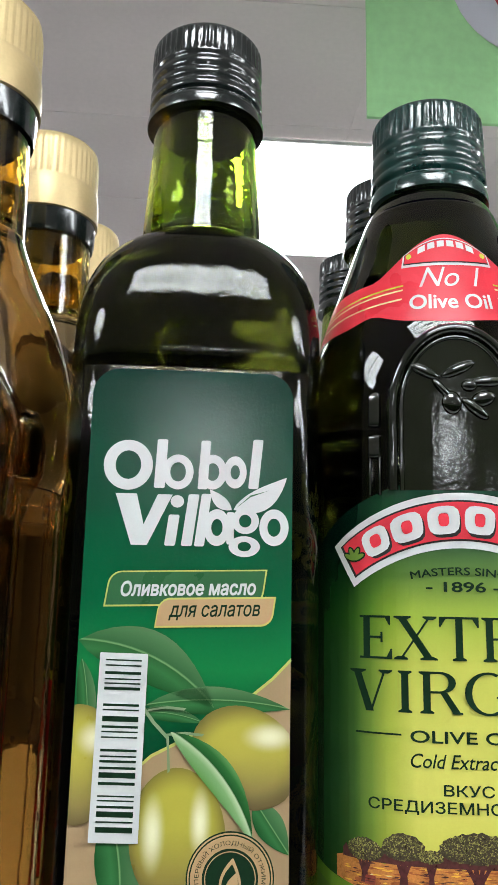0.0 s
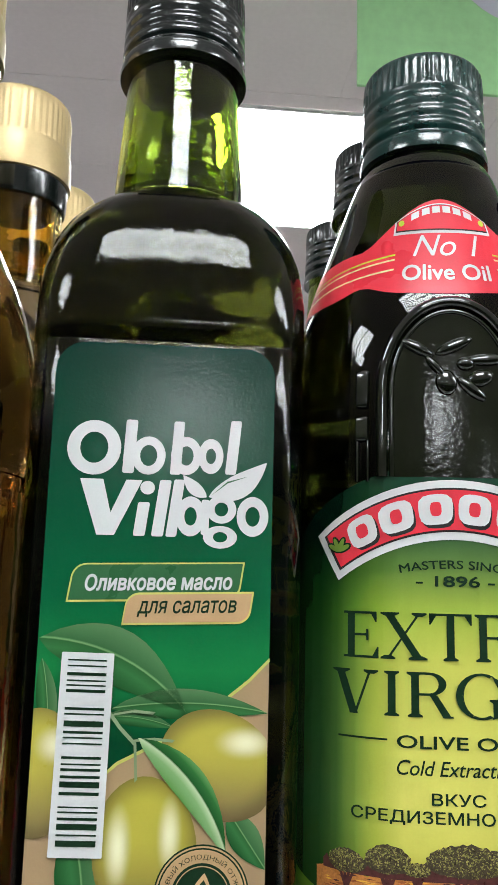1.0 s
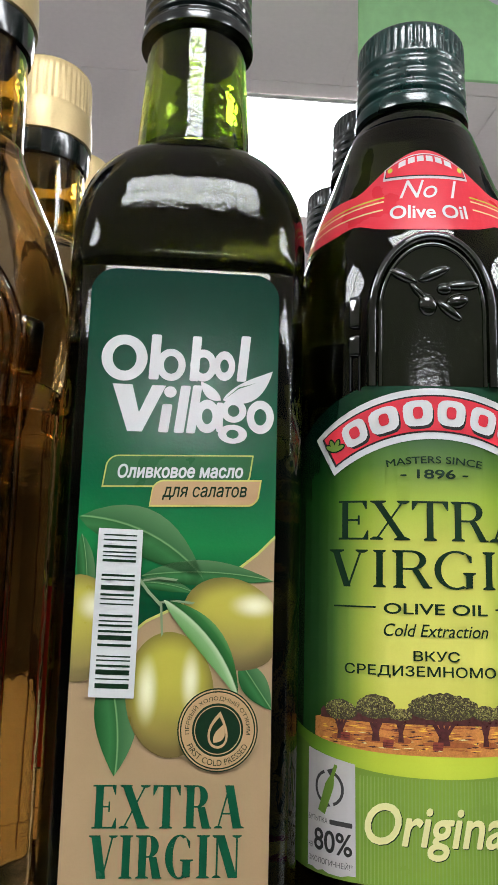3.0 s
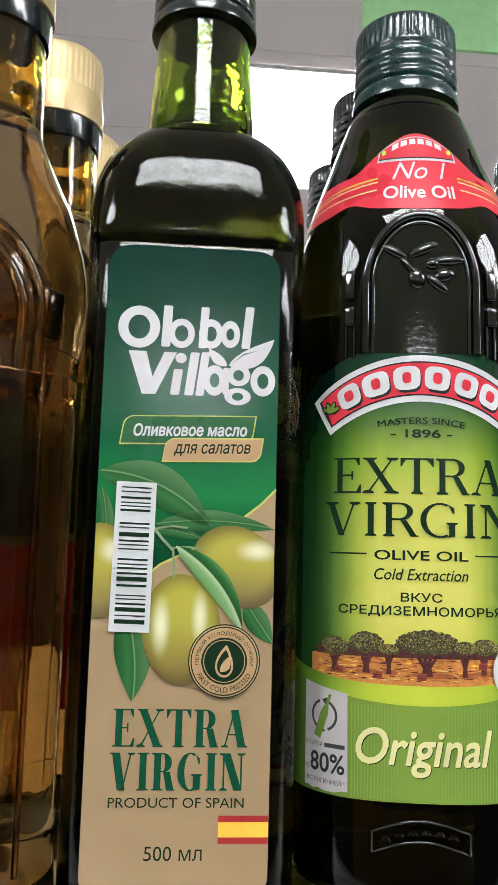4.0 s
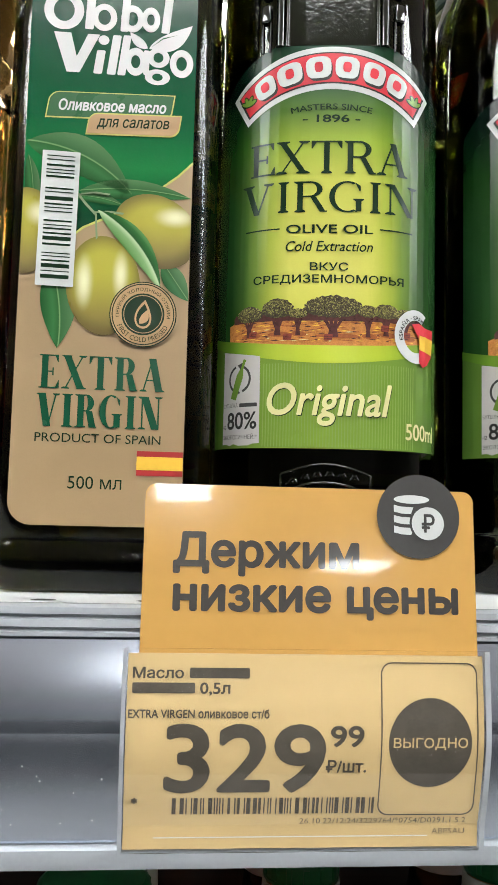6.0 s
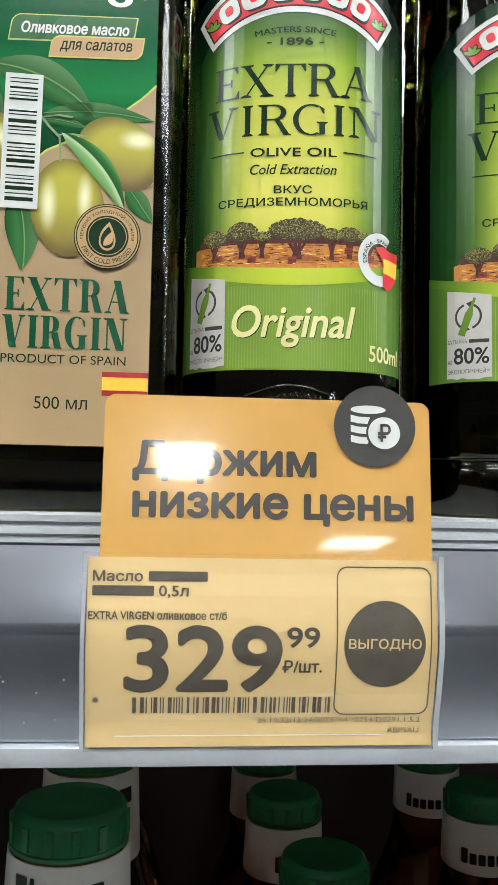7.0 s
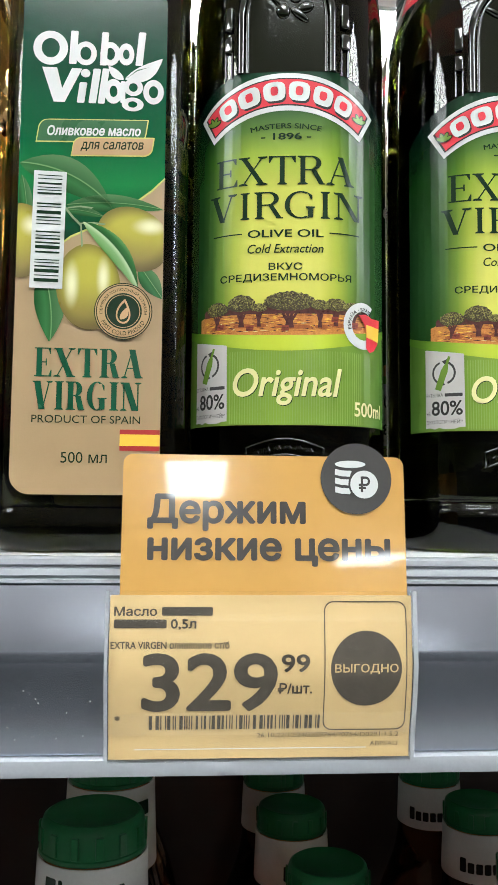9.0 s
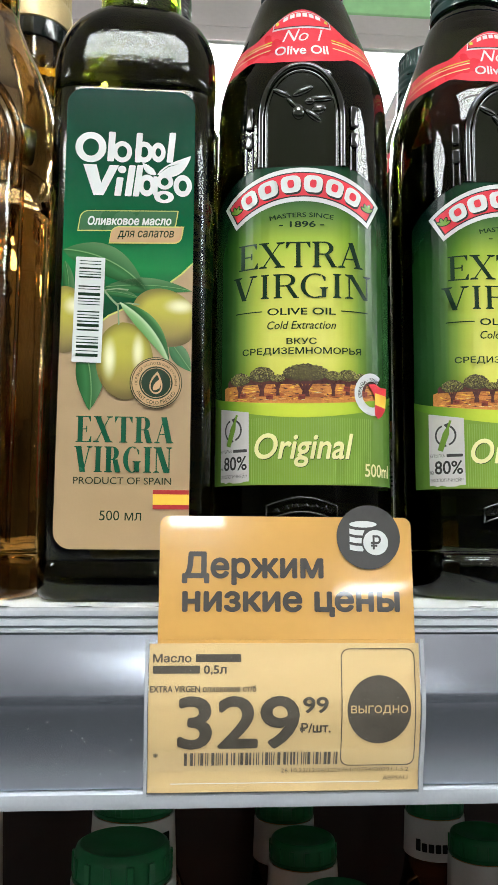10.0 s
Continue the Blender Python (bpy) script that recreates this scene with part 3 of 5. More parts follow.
def ceiling_lamp(x, y, w=1.2):
    e = empty("ceiling_lamp", pose(x, y, CEILING))
    d = 0.6
    for nm, b in (("frame", (0, w, 0, 0.025)), ("frame", (0, w, d - 0.025, d)), ("frame", (0, 0.025, 0.027, d - 0.027)), ("frame", (w - 0.025, w, 0.027, d - 0.027))):
        part(nm, box_bm(*b, -0.022, -0.002), M["steel"], e, smooth=False, angle=None)
    part("reflector", box_bm(0.026, w - 0.026, 0.026, d - 0.026, -0.006, -0.003), M["steel"], e, smooth=False, angle=None)
    for k in range(5):
        y0 = 0.046 + k * 0.107
        part("tube", box_bm(0.035, w - 0.035, y0, y0 + 0.070, -0.018, -0.008), M["lamp"], e, "lit white tube", smooth=False, angle=None)
    return tagged(e, "lit white ceiling lamp with parallel tubes", "ceiling lamp", "ceiling lamps")


def panel_lamp(x, y, w, d):
    e = empty("ceiling_panel_lamp", pose(x, y, CEILING))
    for b in ((0, w, 0, 0.012), (0, w, d - 0.012, d), (0, 0.012, 0.0125, d - 0.0125), (w - 0.012, w, 0.0125, d - 0.0125)):
        part("frame", box_bm(*b, -0.012, -0.002), M["steel"], e, smooth=False, angle=None)
    part("diffuser", box_bm(0.0125, w - 0.0125, 0.0125, d - 0.0125, -0.010, -0.003), M["lamp"], e, "lit white diffuser", smooth=False, angle=None)
    return tagged(e, "large lit white ceiling panel lamp", "ceiling lamp")


panel_lamp(-0.08, 2.53, 0.93, 0.99)
lamp0 = ceiling_lamp(-0.6, -2.35)
# The lamp at (-4.8, -8.3) is unseen, added for general fill light.
for lx, ly in ((-0.6, -1.75), (-3.3, -2.35), (-3.3, -1.75), (2.1, -2.35), (2.1, -1.75), (-11.4, -1.2), (6.3, -1.2), (8.7, -1.2), (11.4, -1.2), (-4.8, -8.3), (2.9, -14.9), (2.9, -15.5), (2.9, -16.1), (3.2, -1.7), (4.5, -2.0), (3.9, 0.6), (-4.2, 0.6), (-4.2, 3.6), (3.9, 3.6)):
    copy_thing(lamp0, pose(lx, ly, CEILING))

middle_lamp = ceiling_lamp(-0.22, -8.0, 0.66)
for y in (-8.6, -9.2):
    copy_thing(middle_lamp, pose(-0.22, y, CEILING))

banner = empty("hanging_banner", pose(0.352, 1.40, 2.597))
part("panel", box_bm(0, 1.25, 0, 0.008, 0, 0.62), M["poster_green"], banner, smooth=False, angle=None)
flat = Art(lambda u, v, h: Vector((u, -h - 0.001, v)), banner)
flat.poly("white_disc", oval(0.395, 0.37, 0.20, 0.20, 40), M["poster_white"], 10)
flat.poly("red_shape", oval(0.37, 0.34, 0.075, 0.095, 30, 30), M["poster_red"], 20)
for hx in (0.15, 1.1):
    part("cord", tube_bm([(hx, 0.004, 0.62), (hx, 0.004, CEILING - 2.597)], 0.002, 6), M["steel"], banner)
tagged(banner, "green hanging banner with a white disc and red print", "banner")


# ---- the shelf ----
def extrude_bm(profile, x0, x1):
    """profile: closed loop of (y, z)."""
    bm = bmesh.new()
    a = [bm.verts.new((x0, y, z)) for y, z in profile]
    b = [bm.verts.new((x1, y, z)) for y, z in profile]
    n = len(profile)
    for i in range(n):
        bm.faces.new((a[i], b[i], b[(i + 1) % n], a[(i + 1) % n]))
    bm.faces.new(a[::-1])
    bm.faces.new(b)
    bmesh.ops.recalc_face_normals(bm, faces=list(bm.faces))
    return bm


SX0, SX1 = -0.62, 0.78
shelf = empty("store_shelf", pose(0, 0, SHELF))
part("shelf_board", box_bm(SX0, SX1, -0.0278, 0.42, -0.028, 0.0, 0.0015), M["shelf_white"], shelf, angle=30)
# Flat dark discs on the board stand in for the slots' shaded insides.
for k in range(18):
    bm = bmesh.new()
    pts = oval(-0.1135 + 0.0257 * k, -0.0150, 0.0031, 0.0019, 20)
    bm.faces.new([bm.verts.new((x, y, 0.0002)) for x, y in pts])
    part("slot_disc", bm, M["slot_shade"], shelf, smooth=False, angle=None)
tagged(shelf, "white powder-coated steel shelf with a slotted edge", "shelf")

RAIL = ((-0.0335, -0.0066), (-0.0368, -0.0067), (-0.0381, -0.012), (-0.0392, -0.018), (-0.0400, -0.0235), (-0.0403, -0.0260), (-0.0401, -0.0266), (-0.0396, -0.0300), (-0.0388, -0.0345), (-0.0377, -0.040), (-0.0362, -0.0465), (-0.0350, -0.0514), (-0.0335, -0.0515))
TOP_LIP = ((-0.0318, 0.0002), (-0.0332, 0.0010), (-0.0350, 0.0010), (-0.0362, 0.0003), (-0.0363, -0.0012), (-0.0352, -0.0016), (-0.0352, -0.0020), (-0.0366, -0.0024), (-0.0370, -0.0040), (-0.0360, -0.0044), (-0.0360, -0.0048), (-0.0371, -0.0052), (-0.0371, -0.0060), (-0.0362, -0.0064), (-0.0332, -0.0064))
BOTTOM_LIP = ((-0.0340, -0.0518), (-0.0356, -0.0520), (-0.0366, -0.0525), (-0.0368, -0.0550), (-0.0360, -0.0569), (-0.0338, -0.0574), (-0.0332, -0.0562))
rail = empty("price_rail", pose(0, 0.005, SHELF))
part("rail_face", extrude_bm(RAIL, SX0, SX1), M["rail"], rail, "glossy bowed grey plastic face", angle=40)
part("top_lip", extrude_bm(TOP_LIP, SX0, SX1), M["rail_lip"], rail, "pale ridged plastic lip", angle=40)
part("bottom_lip", extrude_bm(BOTTOM_LIP, SX0, SX1), M["rail_lip"], rail, "pale plastic lower lip", angle=40)
rng = random.Random(5)
bm = bmesh.new()
for k in range(70):
    px, pz = rng.gauss(-0.010, 0.011), -0.047 + 0.020 * rng.random() ** 1.6
    py = float(np.interp(pz, [p[1] for p in RAIL[::-1]], [p[0] for p in RAIL[::-1]])) - 0.00015
    pr = rng.choice((0.00005, 0.00006, 0.00008, 0.00008, 0.00018))
    bm.faces.new([bm.verts.new((px + pr * rng.uniform(0.7, 1.3) * math.cos(a), py, pz + pr * rng.uniform(0.6, 1.2) * math.sin(a))) for a in (0.0, 1.05, 2.1, 3.15, 4.2, 5.25)])
part("dust", bm, M["ink_white"], rail, "pale dust specks", smooth=False, angle=None)["kind"] = "stuff"
tagged(rail, "grey plastic price rail clipped along the shelf edge", "price rail")

lower = empty("store_shelf", pose(0, 0, 1.0))
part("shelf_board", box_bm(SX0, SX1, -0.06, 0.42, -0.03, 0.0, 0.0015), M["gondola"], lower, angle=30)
part("front_lip", box_bm(SX0, SX1, -0.0655, -0.0605, -0.055, 0.0, 0.001), M["shelf_white"], lower, angle=30)
tagged(lower, "steel shelf below the olive oil, shade put into its dark colour", "shelf")
back = empty("gondola_back", pose(0, 0.43, 0))
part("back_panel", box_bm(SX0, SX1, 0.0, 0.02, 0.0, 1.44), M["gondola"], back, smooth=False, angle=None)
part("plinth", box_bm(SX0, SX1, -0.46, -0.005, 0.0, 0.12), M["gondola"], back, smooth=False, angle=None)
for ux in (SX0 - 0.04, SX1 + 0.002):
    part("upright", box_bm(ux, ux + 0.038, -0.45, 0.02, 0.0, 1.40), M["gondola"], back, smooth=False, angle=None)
tagged(back, "steel back and uprights of the gondola, shade put into the colour", "shelving")


# ---- green square bottle ----
def cap_profile(r, z0, h):
    q = ((0.94, 0.0), (1.0, 0.015), (1.0, 0.11), (0.985, 0.15), (0.955, 0.165), (0.955, 0.19), (0.985, 0.205), (0.99, 0.27), (0.96, 0.30), (0.955, 0.325), (0.98, 0.35), (0.98, 0.40),
         (0.955, 0.43), (0.955, 0.455), (0.975, 0.48), (0.972, 0.545), (0.95, 0.57), (0.95, 0.60), (0.965, 0.625), (0.965, 0.645))
    return [(r * a, z0 + h * b) for a, b in q]


def screw_cap(root, r, z0, h, material, label):
    n = 192
    knurl0, knurl1 = z0 + h * 0.66, z0 + h * 0.93
    prof = cap_profile(r, z0, h)
    prof += [(r * 0.962, knurl0 - 0.0001), (r * 0.958, knurl0 + 0.0002), (r * 0.955, (knurl0 + knurl1) / 2), (r * 0.945, knurl1), (r * 0.925, z0 + h * 0.965), (r * 0.87, z0 + h * 0.99), (r * 0.6, z0 + h)]
    cap = part("screw_cap", lathe(prof, n, (knurl0, knurl1, r * 0.012, 96)), material, root, label, angle=60)
    part("tamper_ring", lathe([(r * 0.90, z0 - 0.0002), (r * 1.012, z0 + 0.0001), (r * 1.018, z0 + h * 0.055), (r * 1.004, z0 + h * 0.10)], 96, close_top=False), material, cap)
    return cap


def bars_down(rng, x0, x1, y0, y1):
    """Code bars lying across, stacked downwards."""
    out, y = [], y1
    while y > y0 + 0.0004:
        t = rng.choice((0.0003, 0.0003, 0.0005, 0.0006, 0.0011))
        out.append([(x0, max(y - t, y0)), (x1, max(y - t, y0)), (x1, y), (x0, y)])
        y -= t + rng.choice((0.0006, 0.0008, 0.0011))
    return out


def square_bottle():
    root = empty("olive_oil_bottle", pose(0, 0, 0))
    prof = ((0.0262, 0.009, 0.0), (0.0283, 0.0095, 0.0008), (0.0297, 0.010, 0.003), (0.0301, 0.010, 0.006), (0.0301, 0.010, 0.0125), (0.0297, 0.010, 0.0133), (0.0296, 0.010, 0.0145), (0.0300, 0.010, 0.0153),
            (0.0300, 0.010, 0.08), (0.0300, 0.010, 0.1843), (0.0299, 0.010, 0.1846), (0.0299, 0.010, 0.1849), (0.0302, 0.0103, 0.1852), (0.0303, 0.011, 0.190), (0.0303, 0.012, 0.197), (0.0300, 0.0135, 0.2025),
            (0.0293, 0.015, 0.2077), (0.0281, 0.0165, 0.2125), (0.0264, 0.0175, 0.2168), (0.0244, 0.0185, 0.2203), (0.0222, 0.0190, 0.2231), (0.0200, 0.0188, 0.2249), (0.0181, 0.0178, 0.2262))
    dense = []
    for (a0, r0, z0), (a1, r1, z1) in zip(prof, prof[1:]):
        k = 4 if z1 - z0 > 0.02 else 1
        dense += [(a0 + (a1 - a0) * i / k, r0 + (r1 - r0) * i / k, z0 + (z1 - z0) * i / k) for i in range(k)]
    dense.append(prof[-1])
    rings = [square_ring(*p) for p in dense]
    rings.append(square_ring(0.0169, 0.0169, 0.2272))
    part("bottle_body", loft(rings), M["glass_green_full"], root, "dark green glass full of oil", angle=80)
    n0 = [(0.0168, 0.2273), (0.0166, 0.2290), (0.0162, 0.236), (0.0155, 0.246), (0.0148, 0.256), (0.0143, 0.2650)]
    inner = [(0.0121, 0.2650), (0.0126, 0.256), (0.0132, 0.246), (0.0138, 0.236), (0.0137, 0.2300), (0.012, 0.2286)]
    neck = lathe(n0 + inner, 64)
    part("bottle_neck", neck, M["glass_green_neck"], root, "translucent green glass neck", angle=80)
    screw_cap(root, 0.0164, 0.2636, 0.0258, M["cap_black"], "blackish green ribbed metal screw cap")
    # front label
    face = -0.0302
    lab = part("front_label", box_bm(-0.0001, 0.0001, face, face + 0.0001, 0.1, 0.1002), M["label_tan"], root, "green and tan printed paper label")
    sheet = Art(lambda u, v, h: Vector((u, face - h, v)), root)
    L0, L1, B0, B1 = -0.0235, 0.0225, 0.018, 0.1838
    bpy.data.objects.remove(lab)
    lab = sheet.poly("front_label", rrect(L0, B0, L1, B1, 0.0062, 8), M["label_tan"], 0, label="green and tan printed label")
    art = Art(lambda u, v, h: Vector((u, face - h, v)), lab)
    top = [p for p in rrect(L0, B0, L1, B1, 0.0062, 8) if p[1] > 0.12]
    curve = [(L0, 0.0858), (-0.0185, 0.0885), (-0.0130, 0.0943), (-0.0070, 0.0996), (0.0040, 0.1050), (0.0130, 0.1112), (0.0185, 0.1156), (L1, 0.1197)]
    art.poly("green_field", top + curve, M["label_green"], 1, cells=0.01)
    rim = [(x, y) for x, y in curve[2:]] + [(x + 0.0002, y - 0.0006) for x, y in reversed(curve[2:])]
    art.poly("gold_edge", rim, M["ink_gold_line"], 2)
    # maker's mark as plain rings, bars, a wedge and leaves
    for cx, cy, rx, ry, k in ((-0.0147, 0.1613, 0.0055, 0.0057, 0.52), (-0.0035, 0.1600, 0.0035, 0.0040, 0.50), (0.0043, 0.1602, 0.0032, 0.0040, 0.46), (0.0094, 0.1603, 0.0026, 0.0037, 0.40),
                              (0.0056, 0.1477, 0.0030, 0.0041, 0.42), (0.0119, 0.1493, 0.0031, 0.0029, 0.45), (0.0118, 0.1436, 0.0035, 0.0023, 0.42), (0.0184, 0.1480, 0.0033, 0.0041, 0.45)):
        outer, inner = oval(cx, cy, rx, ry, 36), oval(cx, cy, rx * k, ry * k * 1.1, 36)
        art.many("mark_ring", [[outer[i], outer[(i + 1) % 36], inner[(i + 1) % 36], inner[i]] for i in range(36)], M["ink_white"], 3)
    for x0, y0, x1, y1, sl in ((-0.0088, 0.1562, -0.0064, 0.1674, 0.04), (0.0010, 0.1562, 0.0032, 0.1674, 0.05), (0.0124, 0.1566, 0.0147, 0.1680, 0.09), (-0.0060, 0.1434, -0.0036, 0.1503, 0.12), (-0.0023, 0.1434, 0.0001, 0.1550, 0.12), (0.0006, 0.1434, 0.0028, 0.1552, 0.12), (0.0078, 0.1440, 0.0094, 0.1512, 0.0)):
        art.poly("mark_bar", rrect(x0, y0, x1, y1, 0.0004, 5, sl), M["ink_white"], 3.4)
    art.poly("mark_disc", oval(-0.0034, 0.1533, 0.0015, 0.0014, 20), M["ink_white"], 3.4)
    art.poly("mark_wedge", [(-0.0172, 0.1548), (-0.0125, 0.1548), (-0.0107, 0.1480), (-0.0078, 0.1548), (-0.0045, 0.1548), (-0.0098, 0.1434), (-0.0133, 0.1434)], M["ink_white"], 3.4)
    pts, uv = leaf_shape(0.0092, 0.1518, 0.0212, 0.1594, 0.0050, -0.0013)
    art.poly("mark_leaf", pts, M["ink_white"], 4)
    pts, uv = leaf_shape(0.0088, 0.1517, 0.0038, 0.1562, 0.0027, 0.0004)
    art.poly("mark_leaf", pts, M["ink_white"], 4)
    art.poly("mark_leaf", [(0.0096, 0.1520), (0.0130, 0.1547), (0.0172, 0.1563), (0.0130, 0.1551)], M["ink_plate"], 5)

    # name plates, rounded at two opposite corners and slanting
    def plate(x0, y0, x1, y1, r, lean=0.14, rise=0.03):
        out = [(x0, y0)] + [(x1 - r + r * math.sin(a), y0 + r - r * math.cos(a)) for a in (math.pi / 2 * i / 6 for i in range(7))]
        out += [(x1, y1)] + [(x0 + r - r * math.sin(a), y1 - r + r * math.cos(a)) for a in (math.pi / 2 * i / 6 for i in range(7))]
        return [(x + lean * (y - y0), y + rise * (x - x0)) for x, y in out]
    art.poly("name_plate", plate(-0.0186, 0.1299, 0.0160, 0.1376, 0.0026), M["ink_gold_line"], 2)
    art.poly("name_plate", plate(-0.0182, 0.1303, 0.0157, 0.1373, 0.0024), M["ink_plate"], 3)
    tip = Art(lambda u, v, h: Vector((u, face - h, v + 0.03 * (u + 0.0186))), lab)
    tip.text("Оливковое масло", -0.0150, 0.1320, 0.0146, 0.1354, M["ink_white"], 4, bold=0.030, shear=0.15)
    art.poly("name_plate", plate(-0.0074, 0.1256, 0.0182, 0.1320, 0.0024), M["ink_gold_line"], 4)
    art.poly("name_plate", plate(-0.0071, 0.1260, 0.0179, 0.1316, 0.0022), M["ink_tan"], 5)
    tip.text("для салатов", -0.0044, 0.1268, 0.0156, 0.1300, M["ink_deep"], 6, bold=0.012, shear=0.2)
    # olives and leaves
    for args, k in (((-0.0234, 0.1228, 0.0062, 0.1088, 0.0110, 0.0036), "leaf_dark"), ((-0.0085, 0.1095, 0.0224, 0.1090, 0.0058, 0.0014), "leaf_dark"), ((-0.0100, 0.1080, 0.0040, 0.1060, 0.0032, 0.0008), "leaf_dark"),
                    ((0.0150, 0.0905, 0.0224, 0.0800, 0.0060, 0.0), "leaf_dark"), ((-0.0150, 0.0880, -0.0125, 0.0655, 0.0095, 0.0012), "leaf_dark"), ((-0.0225, 0.1190, -0.0210, 0.1010, 0.0040, 0.0008), "leaf_dark")):
        pts, uv = leaf_shape(*args)
        pts = [(max(L0 + 0.0001, min(L1 - 0.0001, x)), y) for x, y in pts]
        art.poly("leaf_print", pts, M[k], 3, uv=uv)
    for cx, cy, rx, ry, tl, h in ((0.0130, 0.0992, 0.0122, 0.0099, -30, 4), (-0.0222, 0.0976, 0.0088, 0.0120, 0, 4), (-0.0008, 0.0833, 0.0100, 0.0138, 4, 5)):
        pts = [(max(L0 + 0.0001, min(L1 - 0.0001, x)), y) for x, y in oval(cx, cy, rx, ry, 40, tl)]
        art.poly("olive_print", pts, M["olive"] if h == 5 else M["olive_side"], h, uv=lambda x, y, c=(cx, cy, rx, ry): ((x - c[0]) / c[2], (y - c[1]) / c[3]))
    pts, uv = leaf_shape(-0.0030, 0.1042, 0.0148, 0.0822, 0.0066, 0.0028)
    art.poly("leaf_print", pts, M["leaf_light"], 7, uv=uv)
    for stem in (((-0.0095, 0.1098), (-0.0065, 0.1060), (-0.0035, 0.1030), (-0.0030, 0.0962)), ((-0.0040, 0.1036), (0.0000, 0.1040), (0.0040, 0.1036)), ((-0.0080, 0.1085), (-0.0040, 0.1092), (0.0000, 0.1088))):
        pts = [(x + 0.0002, y + 0.00025) for x, y in stem] + [(x - 0.0003, y - 0.00025) for x, y in reversed(stem)]
        art.poly("stem_print", pts, M["leaf_light"], 6, uv=lambda x, y: (0, 0.1))
    # round badge
    bx, by = 0.0103, 0.0757
    art.poly("badge", oval(bx, by, 0.0091, 0.0091, 48), M["ink_deep"], 8)
    art.poly("badge", oval(bx, by, 0.0088, 0.0088, 48), M["ink_tan"], 9)
    art.many("badge", ring_polys(bx, by, 0.0082, 0.0085), M["ink_deep"], 10)
    art.poly("badge", oval(bx, by, 0.0058, 0.0058, 40), M["ink_deep"], 10)
    art.many("badge", ring_polys(bx, by, 0.0051, 0.0053), M["ink_tan"], 11)
    def flame(k, lift):
        """A pointed drop bowed to one side."""
        out = []
        for i in range(36):
            a = 2 * math.pi * i / 36
            wide = math.sin(a) * math.sin(a / 2) ** 0.9
            z = math.cos(a)
            out.append((bx + k * (0.0029 * wide + 0.0005 * max(0.0, z) ** 2), by + lift + k * (0.0040 * z)))
        return out
    art.poly("badge", flame(1.0, 0.0), M["ink_tan"], 11)
    art.poly("badge", flame(0.78, -0.0003), M["ink_deep"], 12)
    pts, uv = leaf_shape(bx - 0.0009, by - 0.0027, bx + 0.0012, by + 0.0012, 0.0022, -0.0004)
    art.poly("badge", pts, M["ink_tan"], 13)
    ring_art = Art(lambda u, v, h: Vector((bx + u, face - h, by + v)), lab)
    ring_art.text("ПЕРВЫЙ ХОЛОДНЫЙ ОТЖИМ", -0.0118, -0.0006, 0.0118, 0.0007, M["ink_deep"], 11, arc=(0.0069, 0.0))
    low_art = Art(lambda u, v, h: Vector((bx + u, face - h, by + v)), lab)
    bm = letters("FIRST COLD PRESSED")
    xs, ys = [v.co.x for v in bm.verts], [v.co.y for v in bm.verts]
    for v in bm.verts:
        s = (v.co.x - min(xs)) / (max(xs) - min(xs)) * 0.0160 - 0.0080
        q = (v.co.y - min(ys)) / (max(ys) - min(ys)) * 0.0013
        t = s / 0.0072
        v.co = Vector(((0.0077 - q) * math.sin(t), -(0.0077 - q) * math.cos(t), 0))
    low_art.lay("lettering", bm, M["ink_deep"], 11)
    art.serif("EXTRA", -0.0168, 0.0546, 0.0168, 0.0637, M["ink_green"], 2, 0.0017, 0.00035, 0.0006)
    art.serif("VIRGIN", -0.0172, 0.0443, 0.0164, 0.0532, M["ink_green"], 2, 0.0017, 0.00035, 0.0006)
    art.text("PRODUCT OF SPAIN", -0.0172, 0.0402, 0.0162, 0.0426, M["ink_deep"], 2)
    art.text("500 мл", -0.0080, 0.0278, 0.0062, 0.0312, M["ink_deep"], 2)
    art.many("flag_print", [[(0.0100, 0.0318), (L1 - 0.0001, 0.0318), (L1 - 0.0001, 0.0384), (0.0100, 0.0384)]], M["flag_red"], 2)
    art.many("flag_print", [[(0.0100, 0.0333), (L1 - 0.0001, 0.0333), (L1 - 0.0001, 0.0369), (0.0100, 0.0369)]], M["ink_yellow"], 3)
    # code sticker
    tilt = Art(lambda u, v, h: Vector((-0.0137 + u + 0.012 * v, face - h, 0.1013 + v - 0.02 * u)), lab)
    tilt.poly("code_sticker", rrect(-0.0051, -0.0189, 0.0051, 0.0189, 0.0002, 3), M["ink_white"], 9)
    rng = random.Random(4)
    for k in range(4):
        y1 = 0.0176 - k * 0.0091
        tilt.many("code_print", bars_down(rng, -0.0038, 0.0038, y1 - 0.0078, y1), M["ink_deep"], 10)["kind"] = "stuff"
    return tagged(root, "dark green square glass olive oil bottle with green and tan label", "oil bottle", "square green oil bottles")


# ---- round dark bottle ----
ROUND = smooth_profile(((0.0300, 0.0), (0.0322, 0.0008), (0.0336, 0.0035), (0.0339, 0.008), (0.0338, 0.014), (0.0330, 0.0160), (0.0330, 0.0175), (0.0339, 0.0195), (0.0341, 0.030), (0.0341, 0.038), (0.0342, 0.10), (0.0342, 0.16),
                        (0.0342, 0.178), (0.0339, 0.187), (0.0333, 0.1955), (0.0318, 0.2020), (0.0297, 0.2090), (0.0268, 0.2175), (0.0240, 0.2255), (0.0212, 0.2335), (0.0186, 0.2405)), 4)
RZ = np.array([p[1] for p in ROUND])
RR = np.array([p[0] for p in ROUND])


